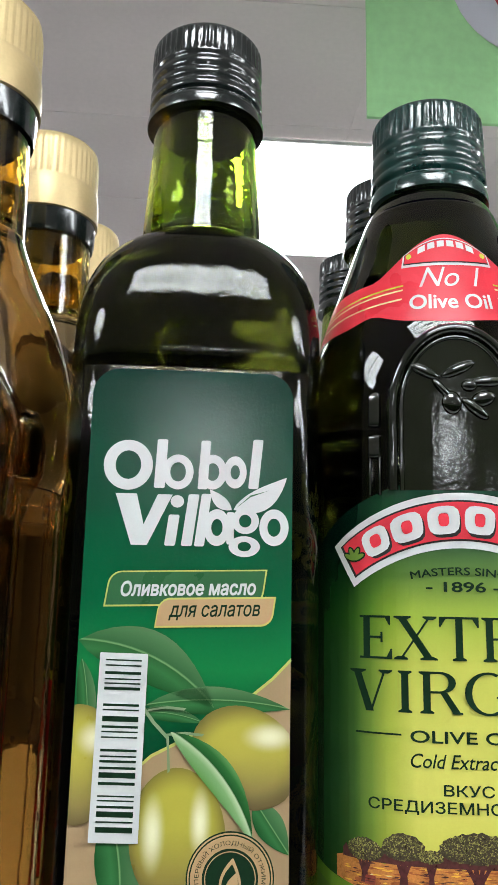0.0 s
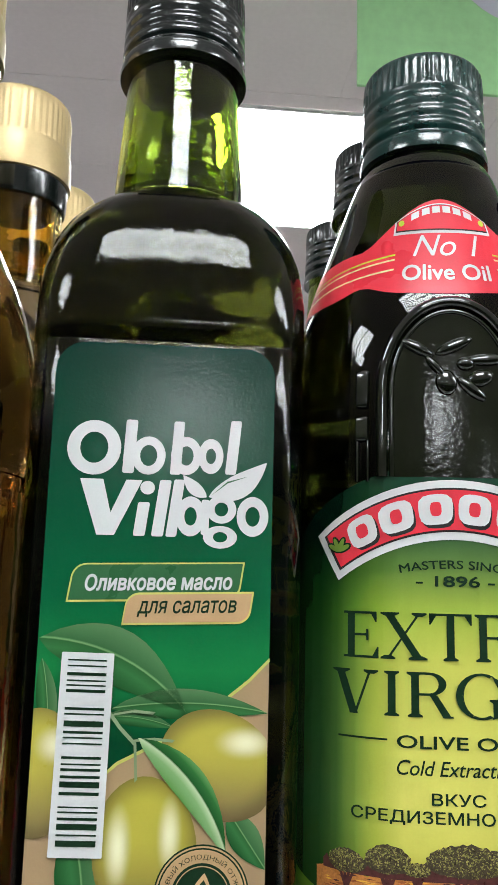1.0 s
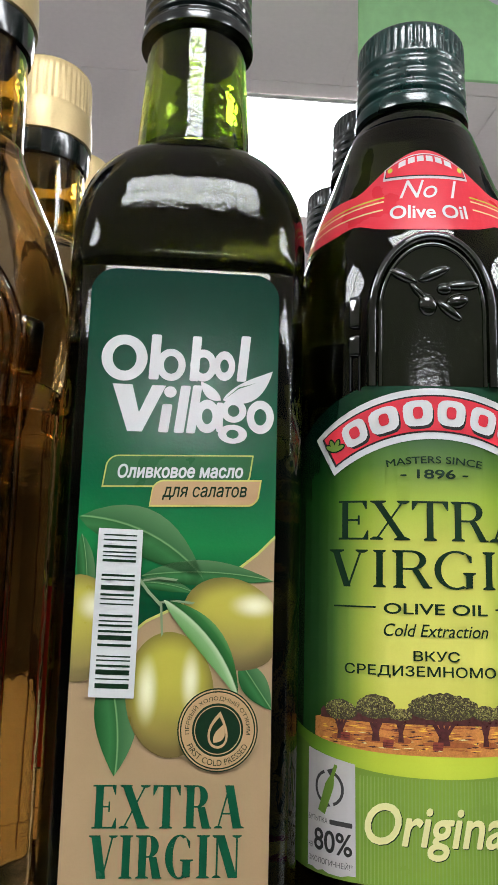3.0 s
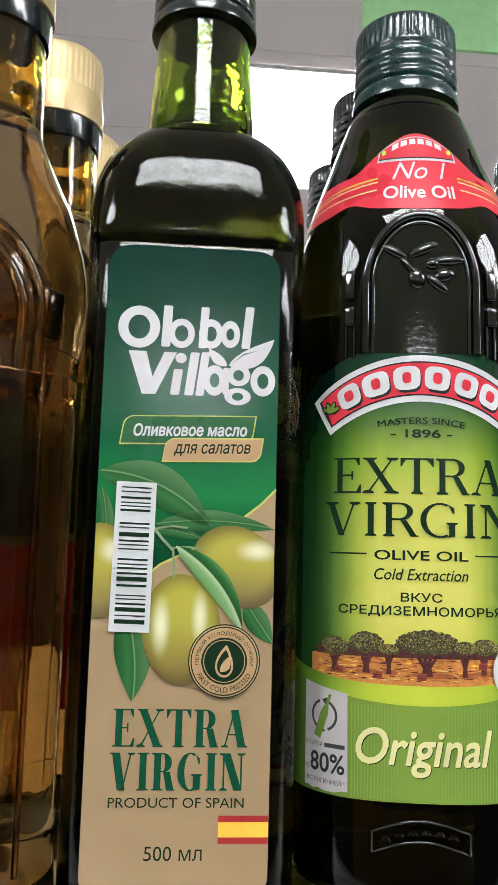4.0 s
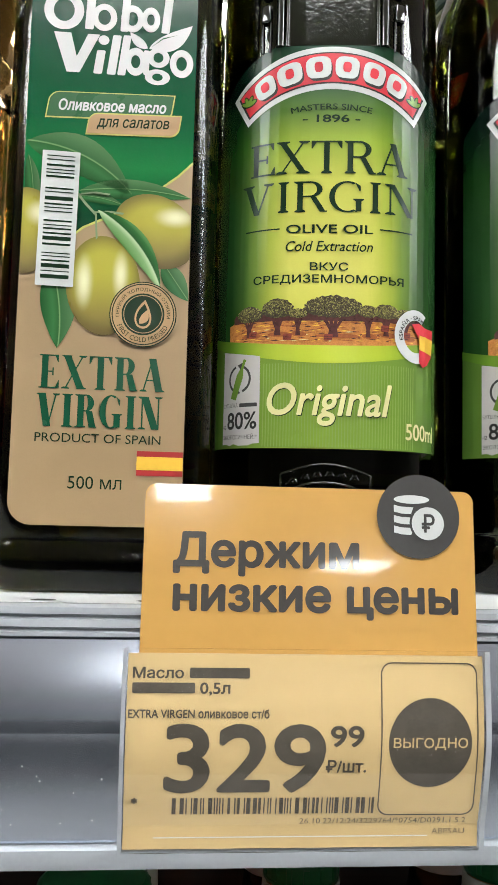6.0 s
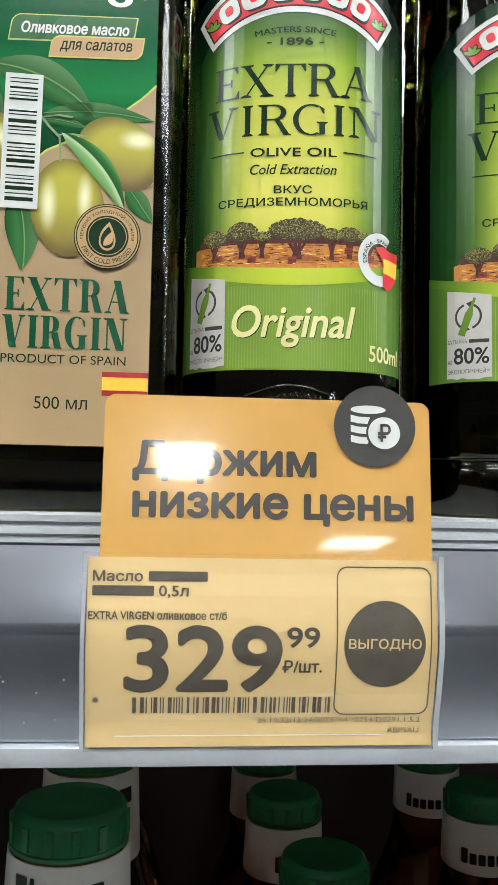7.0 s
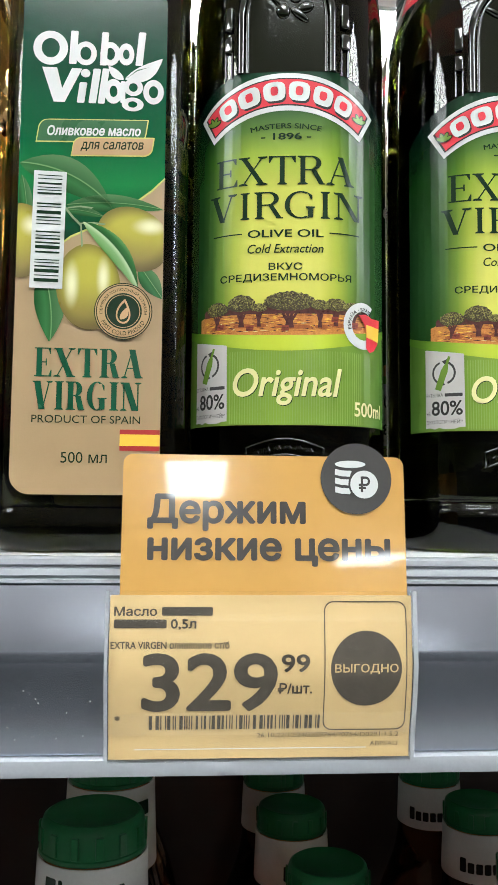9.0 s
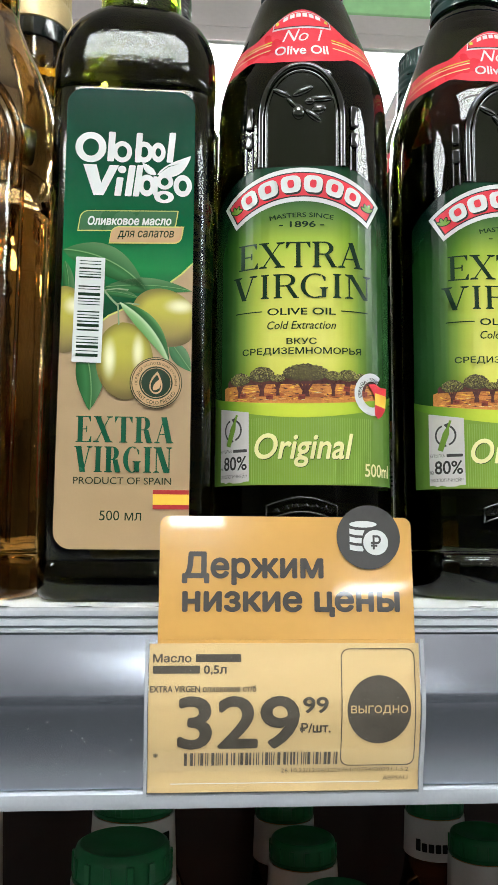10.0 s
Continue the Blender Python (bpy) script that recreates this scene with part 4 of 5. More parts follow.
def power(z):
    """How square the section is at a height: 2 is round."""
    return float(np.interp(z, [0.0, 0.01, 0.165, 0.19, 0.225], [2.4, 2.8, 2.8, 2.6, 2.0]))


def swell(a, n):
    return (abs(math.cos(a)) ** n + abs(math.sin(a)) ** n) ** (-1 / n)


TURNS = np.linspace(-math.pi / 2, math.pi / 2, 801)
_k = np.array([0.0343 * swell(a, 2.8) for a in TURNS])
_run = np.concatenate([[0], np.cumsum(np.hypot(np.diff(_k * np.sin(TURNS)), np.diff(_k * np.cos(TURNS))))])
RUN = _run - _run[400]


def soft_square(profile, segs=112):
    rings = []
    for r, z in profile:
        n = power(z)
        rings.append([(r * swell(a, n) * math.cos(a), r * swell(a, n) * math.sin(a), z) for a in (2 * math.pi * i / segs for i in range(segs))])
    return loft(rings)


def round_r(z):
    return float(np.interp(z, RZ, RR))


def band(t, s):
    """A point of the arched name band: t along it (-1..1), s across it (0..1)."""
    a = (0.0250 * t, 0.1446 - 0.0090 * t * t)
    b = (0.0310 * t, 0.1574 - 0.0122 * t * t)
    return (a[0] + (b[0] - a[0]) * s, a[1] + (b[1] - a[1]) * s)


def band_blob(t0, t1, s0, s1, n=20):
    out = []
    for i in range(n):
        a = 2 * math.pi * i / n
        ca, sa = math.cos(a), math.sin(a)
        k = (abs(ca) ** 3.5 + abs(sa) ** 3.5) ** (-1 / 3.5)
        out.append(band((t0 + t1) / 2 + (t1 - t0) / 2 * k * ca, (s0 + s1) / 2 + (s1 - s0) / 2 * k * sa))
    return out


def band_poly(t0, t1, s0, s1, n=24):
    return [band(t0 + (t1 - t0) * i / n, s0) for i in range(n + 1)] + [band(t1 + (t0 - t1) * i / n, s1) for i in range(n + 1)]


def round_bottle():
    root = empty("olive_oil_bottle", pose(0, 0, 0))
    part("bottle_body", soft_square(ROUND), M["glass_dark_full"], root, "almost black green glass full of oil", angle=80)
    n0 = [(0.0185, 0.2406), (0.0170, 0.2435), (0.0158, 0.2455), (0.0152, 0.2485)]
    n1 = [(0.0128, 0.2485), (0.0134, 0.2455), (0.0140, 0.2435), (0.0125, 0.2418)]
    part("bottle_neck", lathe(n0 + n1, 64), M["glass_dark_neck"], root, "dark green glass neck", angle=80)
    screw_cap(root, 0.0169, 0.2457, 0.0279, M["cap_teal"], "dark teal ribbed metal screw cap")

    def wrap(u, v, h):
        a = float(np.interp(u, RUN, TURNS))
        r = round_r(v) * swell(a, power(v)) + 0.00012 + h
        return Vector((r * math.sin(a), -r * math.cos(a), v))

    def cone(u, v, h):
        a = u / 0.027
        r = round_r(v) * swell(a, power(v)) + 0.00012 + h
        return Vector((r * math.sin(a), -r * math.cos(a), v))
    sheet = Art(wrap, root, 0.003)
    half, left = 0.0405, -0.0405
    across = [half + (left - half) * i / 40 for i in range(41)]
    top = [(u, 0.1612 - 0.0137 * (u / 0.036) ** 2) for u in across]
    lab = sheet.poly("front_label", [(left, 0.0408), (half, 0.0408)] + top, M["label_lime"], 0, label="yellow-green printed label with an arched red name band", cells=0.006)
    art = Art(wrap, lab, 0.003)
    art.poly("name_band", band_poly(-1, 1, 0, 1), M["ink_white"], 2, label="arched white and red name band")
    art.poly("name_band", band_poly(-0.955, 0.955, 0.13, 0.87), M["ink_black"], 3)
    art.poly("name_band", band_poly(-0.935, 0.935, 0.165, 0.835), M["ink_red"], 4)
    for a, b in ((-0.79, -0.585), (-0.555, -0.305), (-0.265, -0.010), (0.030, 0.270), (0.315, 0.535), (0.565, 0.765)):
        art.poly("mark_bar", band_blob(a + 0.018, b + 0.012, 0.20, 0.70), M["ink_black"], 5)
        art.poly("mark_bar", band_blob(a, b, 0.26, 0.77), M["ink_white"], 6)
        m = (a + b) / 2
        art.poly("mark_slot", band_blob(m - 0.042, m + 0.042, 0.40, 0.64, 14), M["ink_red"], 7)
    for sx in (-1, 1):
        cx, cy = band(0.885 * sx, 0.5)
        for tl in (25, 65, 115, 155):
            art.poly("leaf_print", oval(cx + 0.0013 * math.cos(radians(tl)), cy + 0.0015 * math.sin(radians(tl)) - 0.0008, 0.0019, 0.0009, 14, tl), M["ink_deep"], 5)
            art.poly("leaf_print", oval(cx + 0.0013 * math.cos(radians(tl)), cy + 0.0015 * math.sin(radians(tl)) - 0.0008, 0.0015, 0.00055, 14, tl), M["label_panel"], 6)
    art.text("MASTERS SINCE", -0.0115, 0.0, 0.0115, 0.0018, M["ink_deep"], 2, bold=0.012, arc=(0.060, 0.0785))
    art.text("- 1896 -", -0.0082, 0.1347, 0.0082, 0.1370, M["ink_deep"], 2, bold=0.02)
    art.serif("EXTRA", -0.0236, 0.1196, 0.0228, 0.1292, M["ink_deep"], 2, 0.0016, 0.0005, 0.0004)
    art.serif("VIRGIN", -0.0262, 0.1082, 0.0262, 0.1172, M["ink_deep"], 2, 0.0016, 0.0005, 0.0005)
    art.text("OLIVE OIL", -0.0123, 0.1020, 0.0123, 0.1046, M["ink_deep"], 2, bold=0.015)
    for s in (-1, 1):
        art.many("rule", [[(s * 0.0142, 0.1033), (s * 0.0248, 0.1033), (s * 0.0248, 0.1037), (s * 0.0142, 0.1037)]], M["ink_deep"], 2)
    art.text("Cold Extraction", -0.0123, 0.0968, 0.0123, 0.0998, M["ink_deep"], 2, bold=0.006, shear=0.25)
    art.text("ВКУС", -0.0054, 0.0912, 0.0054, 0.0936, M["ink_deep"], 2, bold=0.012)
    art.text("СРЕДИЗЕМНОМОРЬЯ", -0.0218, 0.0872, 0.0218, 0.0901, M["ink_deep"], 2, bold=0.012)
    # grove picture
    rng = random.Random(8)
    far = [(0.0305 - 0.061 * i / 40, 0.0772 + 0.0007 * math.sin(i * 1.7)) for i in range(41)]
    near = [(-0.0305 + 0.061 * i / 24, 0.0702 - 0.0008 * math.sin(math.pi * i / 24) + 0.0020 * abs(i / 12 - 1) ** 3) for i in range(25)]
    art.poly("grove_print", near + far, M["earth"], 1)
    crowns = ((-0.0228, 0.0790, 0.0040, 0.0028), (-0.0142, 0.0802, 0.0046, 0.0033), (-0.0084, 0.0790, 0.0026, 0.0016), (0.0014, 0.0806, 0.0080, 0.0038), (0.0112, 0.0797, 0.0028, 0.0021), (0.0164, 0.0799, 0.0036, 0.0025), (0.0226, 0.0793, 0.0038, 0.0022))
    hedge = [(0.0285 - 0.057 * i / 60, 0.0786 + 0.0006 * math.sin(i * 1.3) + 0.0004 * math.sin(i * 2.9)) for i in range(61)]
    art.poly("far_grove_print", [(-0.0285, 0.0768), (0.0285, 0.0768)] + hedge, M["print_trunk"], 2)
    for cx, cy, rx, ry in crowns:
        cy, rx, ry = cy - 0.0004, rx * 1.04, ry * 1.02
        low = 0.0722 + 0.0008 * rng.random()
        art.poly("shade_print", oval(cx + 0.15 * rx, low + 0.0003, 0.75 * rx, 0.0007, 18), M["earth_dark"], 2.4)
        for s in (-0.42, -0.12, 0.16, 0.44):
            x0, w = cx + 0.16 * s * rx, 0.0003 + 0.075 * rx
            art.poly("trunk_print", [(x0 - w, low), (x0 + w, low), (x0 + 0.6 * w, low + 0.0022), (x0 + 0.5 * w + s * rx, cy), (x0 - 0.4 * w + s * rx, cy), (x0 - 0.6 * w, low + 0.0020)], M["print_trunk"], 2.6)
        pts = [(cx + rx * (1 + 0.05 * rng.uniform(-1, 1)) * math.cos(a), cy + ry * (1 + 0.07 * rng.uniform(-1, 1)) * math.sin(a) * (1 if math.sin(a) > 0 else 0.62)) for a in (2 * math.pi * i / 64 for i in range(64))]
        art.poly("tree_print", pts, M["print_tree"], 3)
        for tone, count, lift in (("print_tree_light", 240, 0.14), ("print_tree_lit", 130, 0.30)):
            dabs = []
            for k in range(int(count * rx / 0.006)):
                a, q = rng.uniform(0, 2 * math.pi), rng.random() ** 0.5
                x0, z0, w = cx + 0.95 * rx * q * math.cos(a), cy + lift * ry + (0.92 - lift) * ry * q * math.sin(a), rng.uniform(0.00009, 0.00019)
                t = rng.uniform(0, math.pi)
                dabs.append([(x0 + w * f * math.cos(t + o), z0 + w * f * math.sin(t + o)) for f, o in ((1.7, 0.0), (0.7, 1.57), (1.7, 3.14), (0.7, 4.71))])
            art.many("leaf_dab", dabs, M[tone], 3.6 + lift)["kind"] = "stuff"
    for tone, count in (("ink_yellow", 60), ("print_trunk", 80), ("earth_dark", 90), ("ink_cream", 16)):
        dabs = []
        for k in range(count):
            x0, z0, w = rng.uniform(-0.029, 0.0270), rng.uniform(0.0708, 0.0766), rng.uniform(0.0010, 0.0034)
            h0 = rng.uniform(0.00010, 0.00022)
            dabs.append([(x0, z0), (x0 + w * 0.5, z0 - h0), (x0 + w, z0), (x0 + w * 0.6, z0 + h0)])
        art.many("ground_dab", dabs, M[tone], 2.2)["kind"] = "stuff"
    for x0, z0 in ((-0.0126, 0.0713), (-0.0012, 0.0712), (0.0148, 0.0742), (0.0218, 0.0728), (-0.0228, 0.0722)):
        art.poly("basket_print", rrect(x0, z0, x0 + 0.0024, z0 + 0.0018, 0.00025, 3, 0.1), M["basket"], 2.8)
        art.many("basket_print", [[(x0 + 0.0001, z0 + d), (x0 + 0.0023, z0 + d), (x0 + 0.0023, z0 + d + 0.00015), (x0 + 0.0001, z0 + d + 0.00015)] for d in (0.0005, 0.0010)], M["print_trunk"], 3)
    # lower panel
    edge = [(u, 0.0648 + 0.0058 * (u / 0.036) ** 2) for u in across]
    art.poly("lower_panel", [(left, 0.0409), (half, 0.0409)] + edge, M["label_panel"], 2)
    wave = [(u, 0.0698 + 0.0036 * abs(u / 0.036) ** 2.5) for u in across]
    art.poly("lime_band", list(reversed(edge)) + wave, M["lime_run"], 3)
    art.many("pinstripe", [[(u, 0.0412), (u + 0.00028, 0.0412), (u + 0.00028, 0.0648), (u, 0.0645)] for u in (-0.0180 + 0.00085 * i for i in range(52))], M["ink_stripe"], 3)["kind"] = "stuff"
    art.text("Original", -0.0165, 0.0469, 0.0185, 0.0590, M["ink_deep"], 4, bold=0.018, shear=0.22)
    art.text("Original", -0.0167, 0.0471, 0.0183, 0.0592, M["ink_cream"], 5, bold=0.018, shear=0.22)
    art.text("500ml", 0.0228, 0.0440, 0.0360, 0.0487, M["ink_cream"], 5, bold=0.015)
    torn = [(-0.0326, 0.0692), (-0.0326, 0.0420)] + [(-0.0326 + 0.0017 * i, 0.0416 + 0.0005 * (i % 2)) for i in range(1, 8)] + [(-0.0188, 0.0422), (-0.0190, 0.0669), (-0.026, 0.0680)]
    art.poly("eco_sticker", torn, M["sticker"], 4)
    for a0, a1 in ((110, 255), (-70, 75)):
        turn = [radians(a0 + (a1 - a0) * i / 14) for i in range(15)]
        art.poly("eco_arrow", [(-0.0258 + 0.0041 * math.cos(a), 0.0607 + 0.0041 * math.sin(a)) for a in turn] + [(-0.0258 + 0.0034 * math.cos(a), 0.0607 + 0.0034 * math.sin(a)) for a in reversed(turn)], M["ink_grey"], 5)
        ex, ez, ea = -0.0258 + 0.00375 * math.cos(turn[-1]), 0.0607 + 0.00375 * math.sin(turn[-1]), turn[-1]
        art.poly("eco_arrow", [(ex + 0.0011 * math.cos(ea), ez + 0.0011 * math.sin(ea)), (ex - 0.0011 * math.cos(ea), ez - 0.0011 * math.sin(ea)), (ex - 0.0016 * math.sin(ea), ez + 0.0016 * math.cos(ea))], M["ink_grey"], 5.5)
    flask = [(-0.0011, -0.0060), (0.0011, -0.0060), (0.0012, 0.0008), (0.0008, 0.0024), (0.00045, 0.0032), (0.00045, 0.0060), (-0.00045, 0.0060), (-0.00045, 0.0032), (-0.0008, 0.0024), (-0.0012, 0.0008)]
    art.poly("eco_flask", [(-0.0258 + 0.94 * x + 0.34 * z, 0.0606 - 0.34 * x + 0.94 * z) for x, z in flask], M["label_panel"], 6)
    art.text("БУТЫЛКА", -0.0322, 0.0526, -0.0261, 0.0538, M["ink_grey"], 5)
    art.poly("mark_bar", rrect(-0.0255, 0.0526, -0.0196, 0.0537, 0.0002, 3), M["ink_grey"], 5)
    art.text("80%", -0.0302, 0.0462, -0.0196, 0.0512, M["ink_black"], 5, bold=0.016)
    art.text("на", -0.0322, 0.0463, -0.0308, 0.0476, M["ink_grey"], 5)
    art.text("ЭКОЛОГИЧНЕЙ!*", -0.0322, 0.0434, -0.0194, 0.0450, M["ink_grey"], 5)
    # origin badge: a white ring with words, a shield lying over it
    fx, fz = 0.0262, 0.0738
    rim = [radians(55 + 250 * i / 36) for i in range(37)]
    art.poly("origin_badge", [(fx + 0.0074 * math.cos(a), fz + 0.0077 * math.sin(a)) for a in rim] + [(fx + 0.0044 * math.cos(a), fz + 0.0047 * math.sin(a)) for a in reversed(rim)], M["ink_white"], 6)
    Art(lambda u, v, h: wrap(fx + u, fz + v, h), lab).text("ESPAÑA · SPAIN", -0.0100, -0.0006, 0.0040, 0.0009, M["ink_black"], 7, bold=0.012, arc=(0.0054, 0.0))
    shield = [(fx - 0.0018, fz + 0.0034), (fx + 0.0010, fz + 0.0040), (fx + 0.0040, fz + 0.0030), (fx + 0.0086, fz + 0.0032), (fx + 0.0082, fz - 0.0004), (fx + 0.0074, fz - 0.0050), (fx + 0.0050, fz - 0.0076), (fx + 0.0028, fz - 0.0086), (fx + 0.0012, fz - 0.0072), (fx + 0.0012, fz - 0.0006)]
    art.poly("origin_badge", shield, M["ink_red"], 8)
    art.poly("origin_badge", [(fx + 0.0012, fz + 0.0006), (fx + 0.0082, fz + 0.0002), (fx + 0.0075, fz - 0.0044), (fx + 0.0012, fz - 0.0036)], M["ink_yellow"], 9)
    # red neck label on the cone
    nk = Art(cone, root, 0.003)
    hw = 0.0375
    tops = []
    for i in range(41):
        s = 1 - i / 20
        tops.append((hw * s, 0.2145 + 0.0130 * max(0.0, 1 - (abs(s) * hw / 0.0180) ** 2) ** 1.2 - 0.001 * abs(s)))
    bots = []
    for i in range(41):
        s = -1 + i / 20
        x = abs(s) * hw
        bots.append((hw * s, 0.2008 + (0.0022 * math.exp(-((x - 0.0165) / 0.004) ** 2)) - 0.0006 * math.exp(-(x / 0.008) ** 2)))
    red = nk.poly("neck_label", bots + tops, M["ink_red"], 0, label="red printed neck label", cells=0.003)
    na = Art(cone, red, 0.003)

    def nband(t0, t1, s0, s1, n=14):
        def q(t, s):
            x = 0.0115 * t
            return (x, 0.2172 + 0.0050 * (1 - t * t) + 0.0040 * s)
        return [q(t0 + (t1 - t0) * i / n, s0) for i in range(n + 1)] + [q(t1 + (t0 - t1) * i / n, s1) for i in range(n + 1)]
    na.poly("name_band", nband(-1, 1, 0, 1), M["ink_white"], 1)
    na.poly("name_band", nband(-0.96, 0.96, 0.10, 0.90), M["ink_black"], 2)
    na.poly("name_band", nband(-0.94, 0.94, 0.15, 0.85), M["ink_red"], 3)
    for k in range(6):
        a = -0.68 + k * 0.228
        na.poly("mark_bar", nband(a + 0.03, a + 0.20, 0.25, 0.75, 4), M["ink_white"], 4)
    for s in (-1, 1):
        na.poly("leaf_print", oval(0.0098 * s, 0.2206, 0.0007, 0.0009, 12), M["ink_lime"], 4)
    na.text("No 1", -0.0068, 0.2105, 0.0080, 0.2166, M["ink_white"], 1, shear=0.35)
    na.text("Olive Oil", -0.0088, 0.2038, 0.0088, 0.2082, M["ink_white"], 1, bold=0.02)
    for s in (-1, 1):
        for k, (mm, zz) in enumerate((("ink_cream", 0.2098), ("ink_lime", 0.2112), ("ink_cream", 0.2070))):
            na.many("rule", [[(s * 0.0105, zz), (s * 0.034, zz - 0.0030), (s * 0.034, zz - 0.0026), (s * 0.0105, zz + 0.0005)]], M[mm], 1)
    # raised arch with an olive sprig, raised marks at the foot
    def raised(u, v, h=0.0):
        return wrap(u, v, h)

    def upright(u, v, h):
        return wrap(u, 0.165, h) + Vector((0, 0, v - 0.165))
    for half_w, rise, radius in ((0.0152, 0.0205, 0.0013), (0.0131, 0.0183, 0.0006)):
        arch = [(half_w, 0.158), (half_w, 0.168)] + [(half_w * math.cos(math.pi * i / 32), 0.1770 + rise * math.sin(math.pi * i / 32)) for i in range(33)] + [(-half_w, 0.168), (-half_w, 0.158)]
        part("raised_arch", tube_bm([upright(u, v, 0.0001) for u, v in arch], radius, 10), M["glass_raised"], root, "raised glass arch", angle=80)
    st = Art(upright, root, 0.002)
    st.poly("stippled_panel", arch, M["glass_stipple"], 1, label="stippled dark glass panel", cells=0.002)
    for s in (-1, 1):
        for u in (0.0183, 0.0207):
            part("raised_rib", tube_bm([wrap(s * u, 0.157 + 0.009 * i / 4, 0.0001) for i in range(5)], 0.0004, 8), M["glass_raised"], root, angle=80)
    for k, (u, v, ru, rv, tl) in enumerate(((-0.0075, 0.1868, 0.0042, 0.0013, -28), (0.0005, 0.1872, 0.0045, 0.0014, 25), (0.0075, 0.1842, 0.0048, 0.0014, 5), (0.0042, 0.1775, 0.0040, 0.0014, -40), (-0.0012, 0.1790, 0.0024, 0.0030, 10), (0.0062, 0.1800, 0.0030, 0.0020, 20), (-0.0035, 0.1825, 0.0034, 0.0010, -50), (0.0030, 0.1832, 0.0020, 0.0016, 0))):
        bm = bmesh.new()
        bmesh.ops.create_uvsphere(bm, u_segments=16, v_segments=10, radius=1.0)
        t = radians(tl)
        for w in bm.verts:
            x, y, z = w.co
            w.co = upright(u + ru * x * math.cos(t) - rv * y * math.sin(t), v + ru * x * math.sin(t) + rv * y * math.cos(t), 0.0013 * z)
        part("raised_leaf", bm, M["glass_raised"], root, "raised glass olive leaf", angle=80)
    for s in (-1, 1):
        for z0, z1 in ((0.166, 0.1715), (0.1735, 0.182)):
            bm = box_bm(-1, 1, -1, 1, -1, 1, 0.3, 3)
            for w in bm.verts:
                w.co = wrap(s * 0.0195 + 0.0014 * w.co.x, (z0 + z1) / 2 + (z1 - z0) / 2 * w.co.z, 0.0011 * w.co.y)
            part("raised_block", bm, M["glass_raised"], root, "raised glass block", angle=80)
    frame_pts = [(-0.0125 + 0.025 * i / 16, 0.0335 + 0.0030 * math.sin(math.pi * i / 16)) for i in range(17)]
    frame_pts += [(0.0125 - 0.025 * i / 16, 0.0285 + 0.0030 * math.sin(math.pi * (1 - i / 16))) for i in range(17)]
    frame_pts.append(frame_pts[0])
    part("raised_frame", tube_bm([raised(u, v) for u, v in frame_pts], 0.00035, 6), M["glass_raised"], root, "raised glass mark", angle=80)
    for k in range(6):
        u0 = -0.0100 + 0.0034 * k
        part("raised_bar", tube_bm([raised(u0 + 0.0021 * i / 4, 0.0305 + 0.0028 * math.sin(math.pi * (u0 + 0.0125) / 0.025) + (0.0012 if i % 2 else 0)) for i in range(5)], 0.00030, 6), M["glass_raised"], root, angle=80)
    return tagged(root, "nearly black glass olive oil bottle with yellow-green and red labels", "oil bottle", "round dark oil bottles")


# ---- amber bottle with a gold cap ----
AMBER = smooth_profile(((0.0290, 0.0), (0.0312, 0.0010), (0.0322, 0.004), (0.0324, 0.010), (0.0318, 0.016), (0.0314, 0.022), (0.0313, 0.08), (0.0313, 0.150), (0.0316, 0.158), (0.0328, 0.166), (0.0331, 0.173), (0.0322, 0.184),
                        (0.0303, 0.1930), (0.0272, 0.2030), (0.0243, 0.2095), (0.0216, 0.2153), (0.0193, 0.2208), (0.0178, 0.2248), (0.0170, 0.2275)), 4)
AZ = np.array([p[1] for p in AMBER])
AR = np.array([p[0] for p in AMBER])


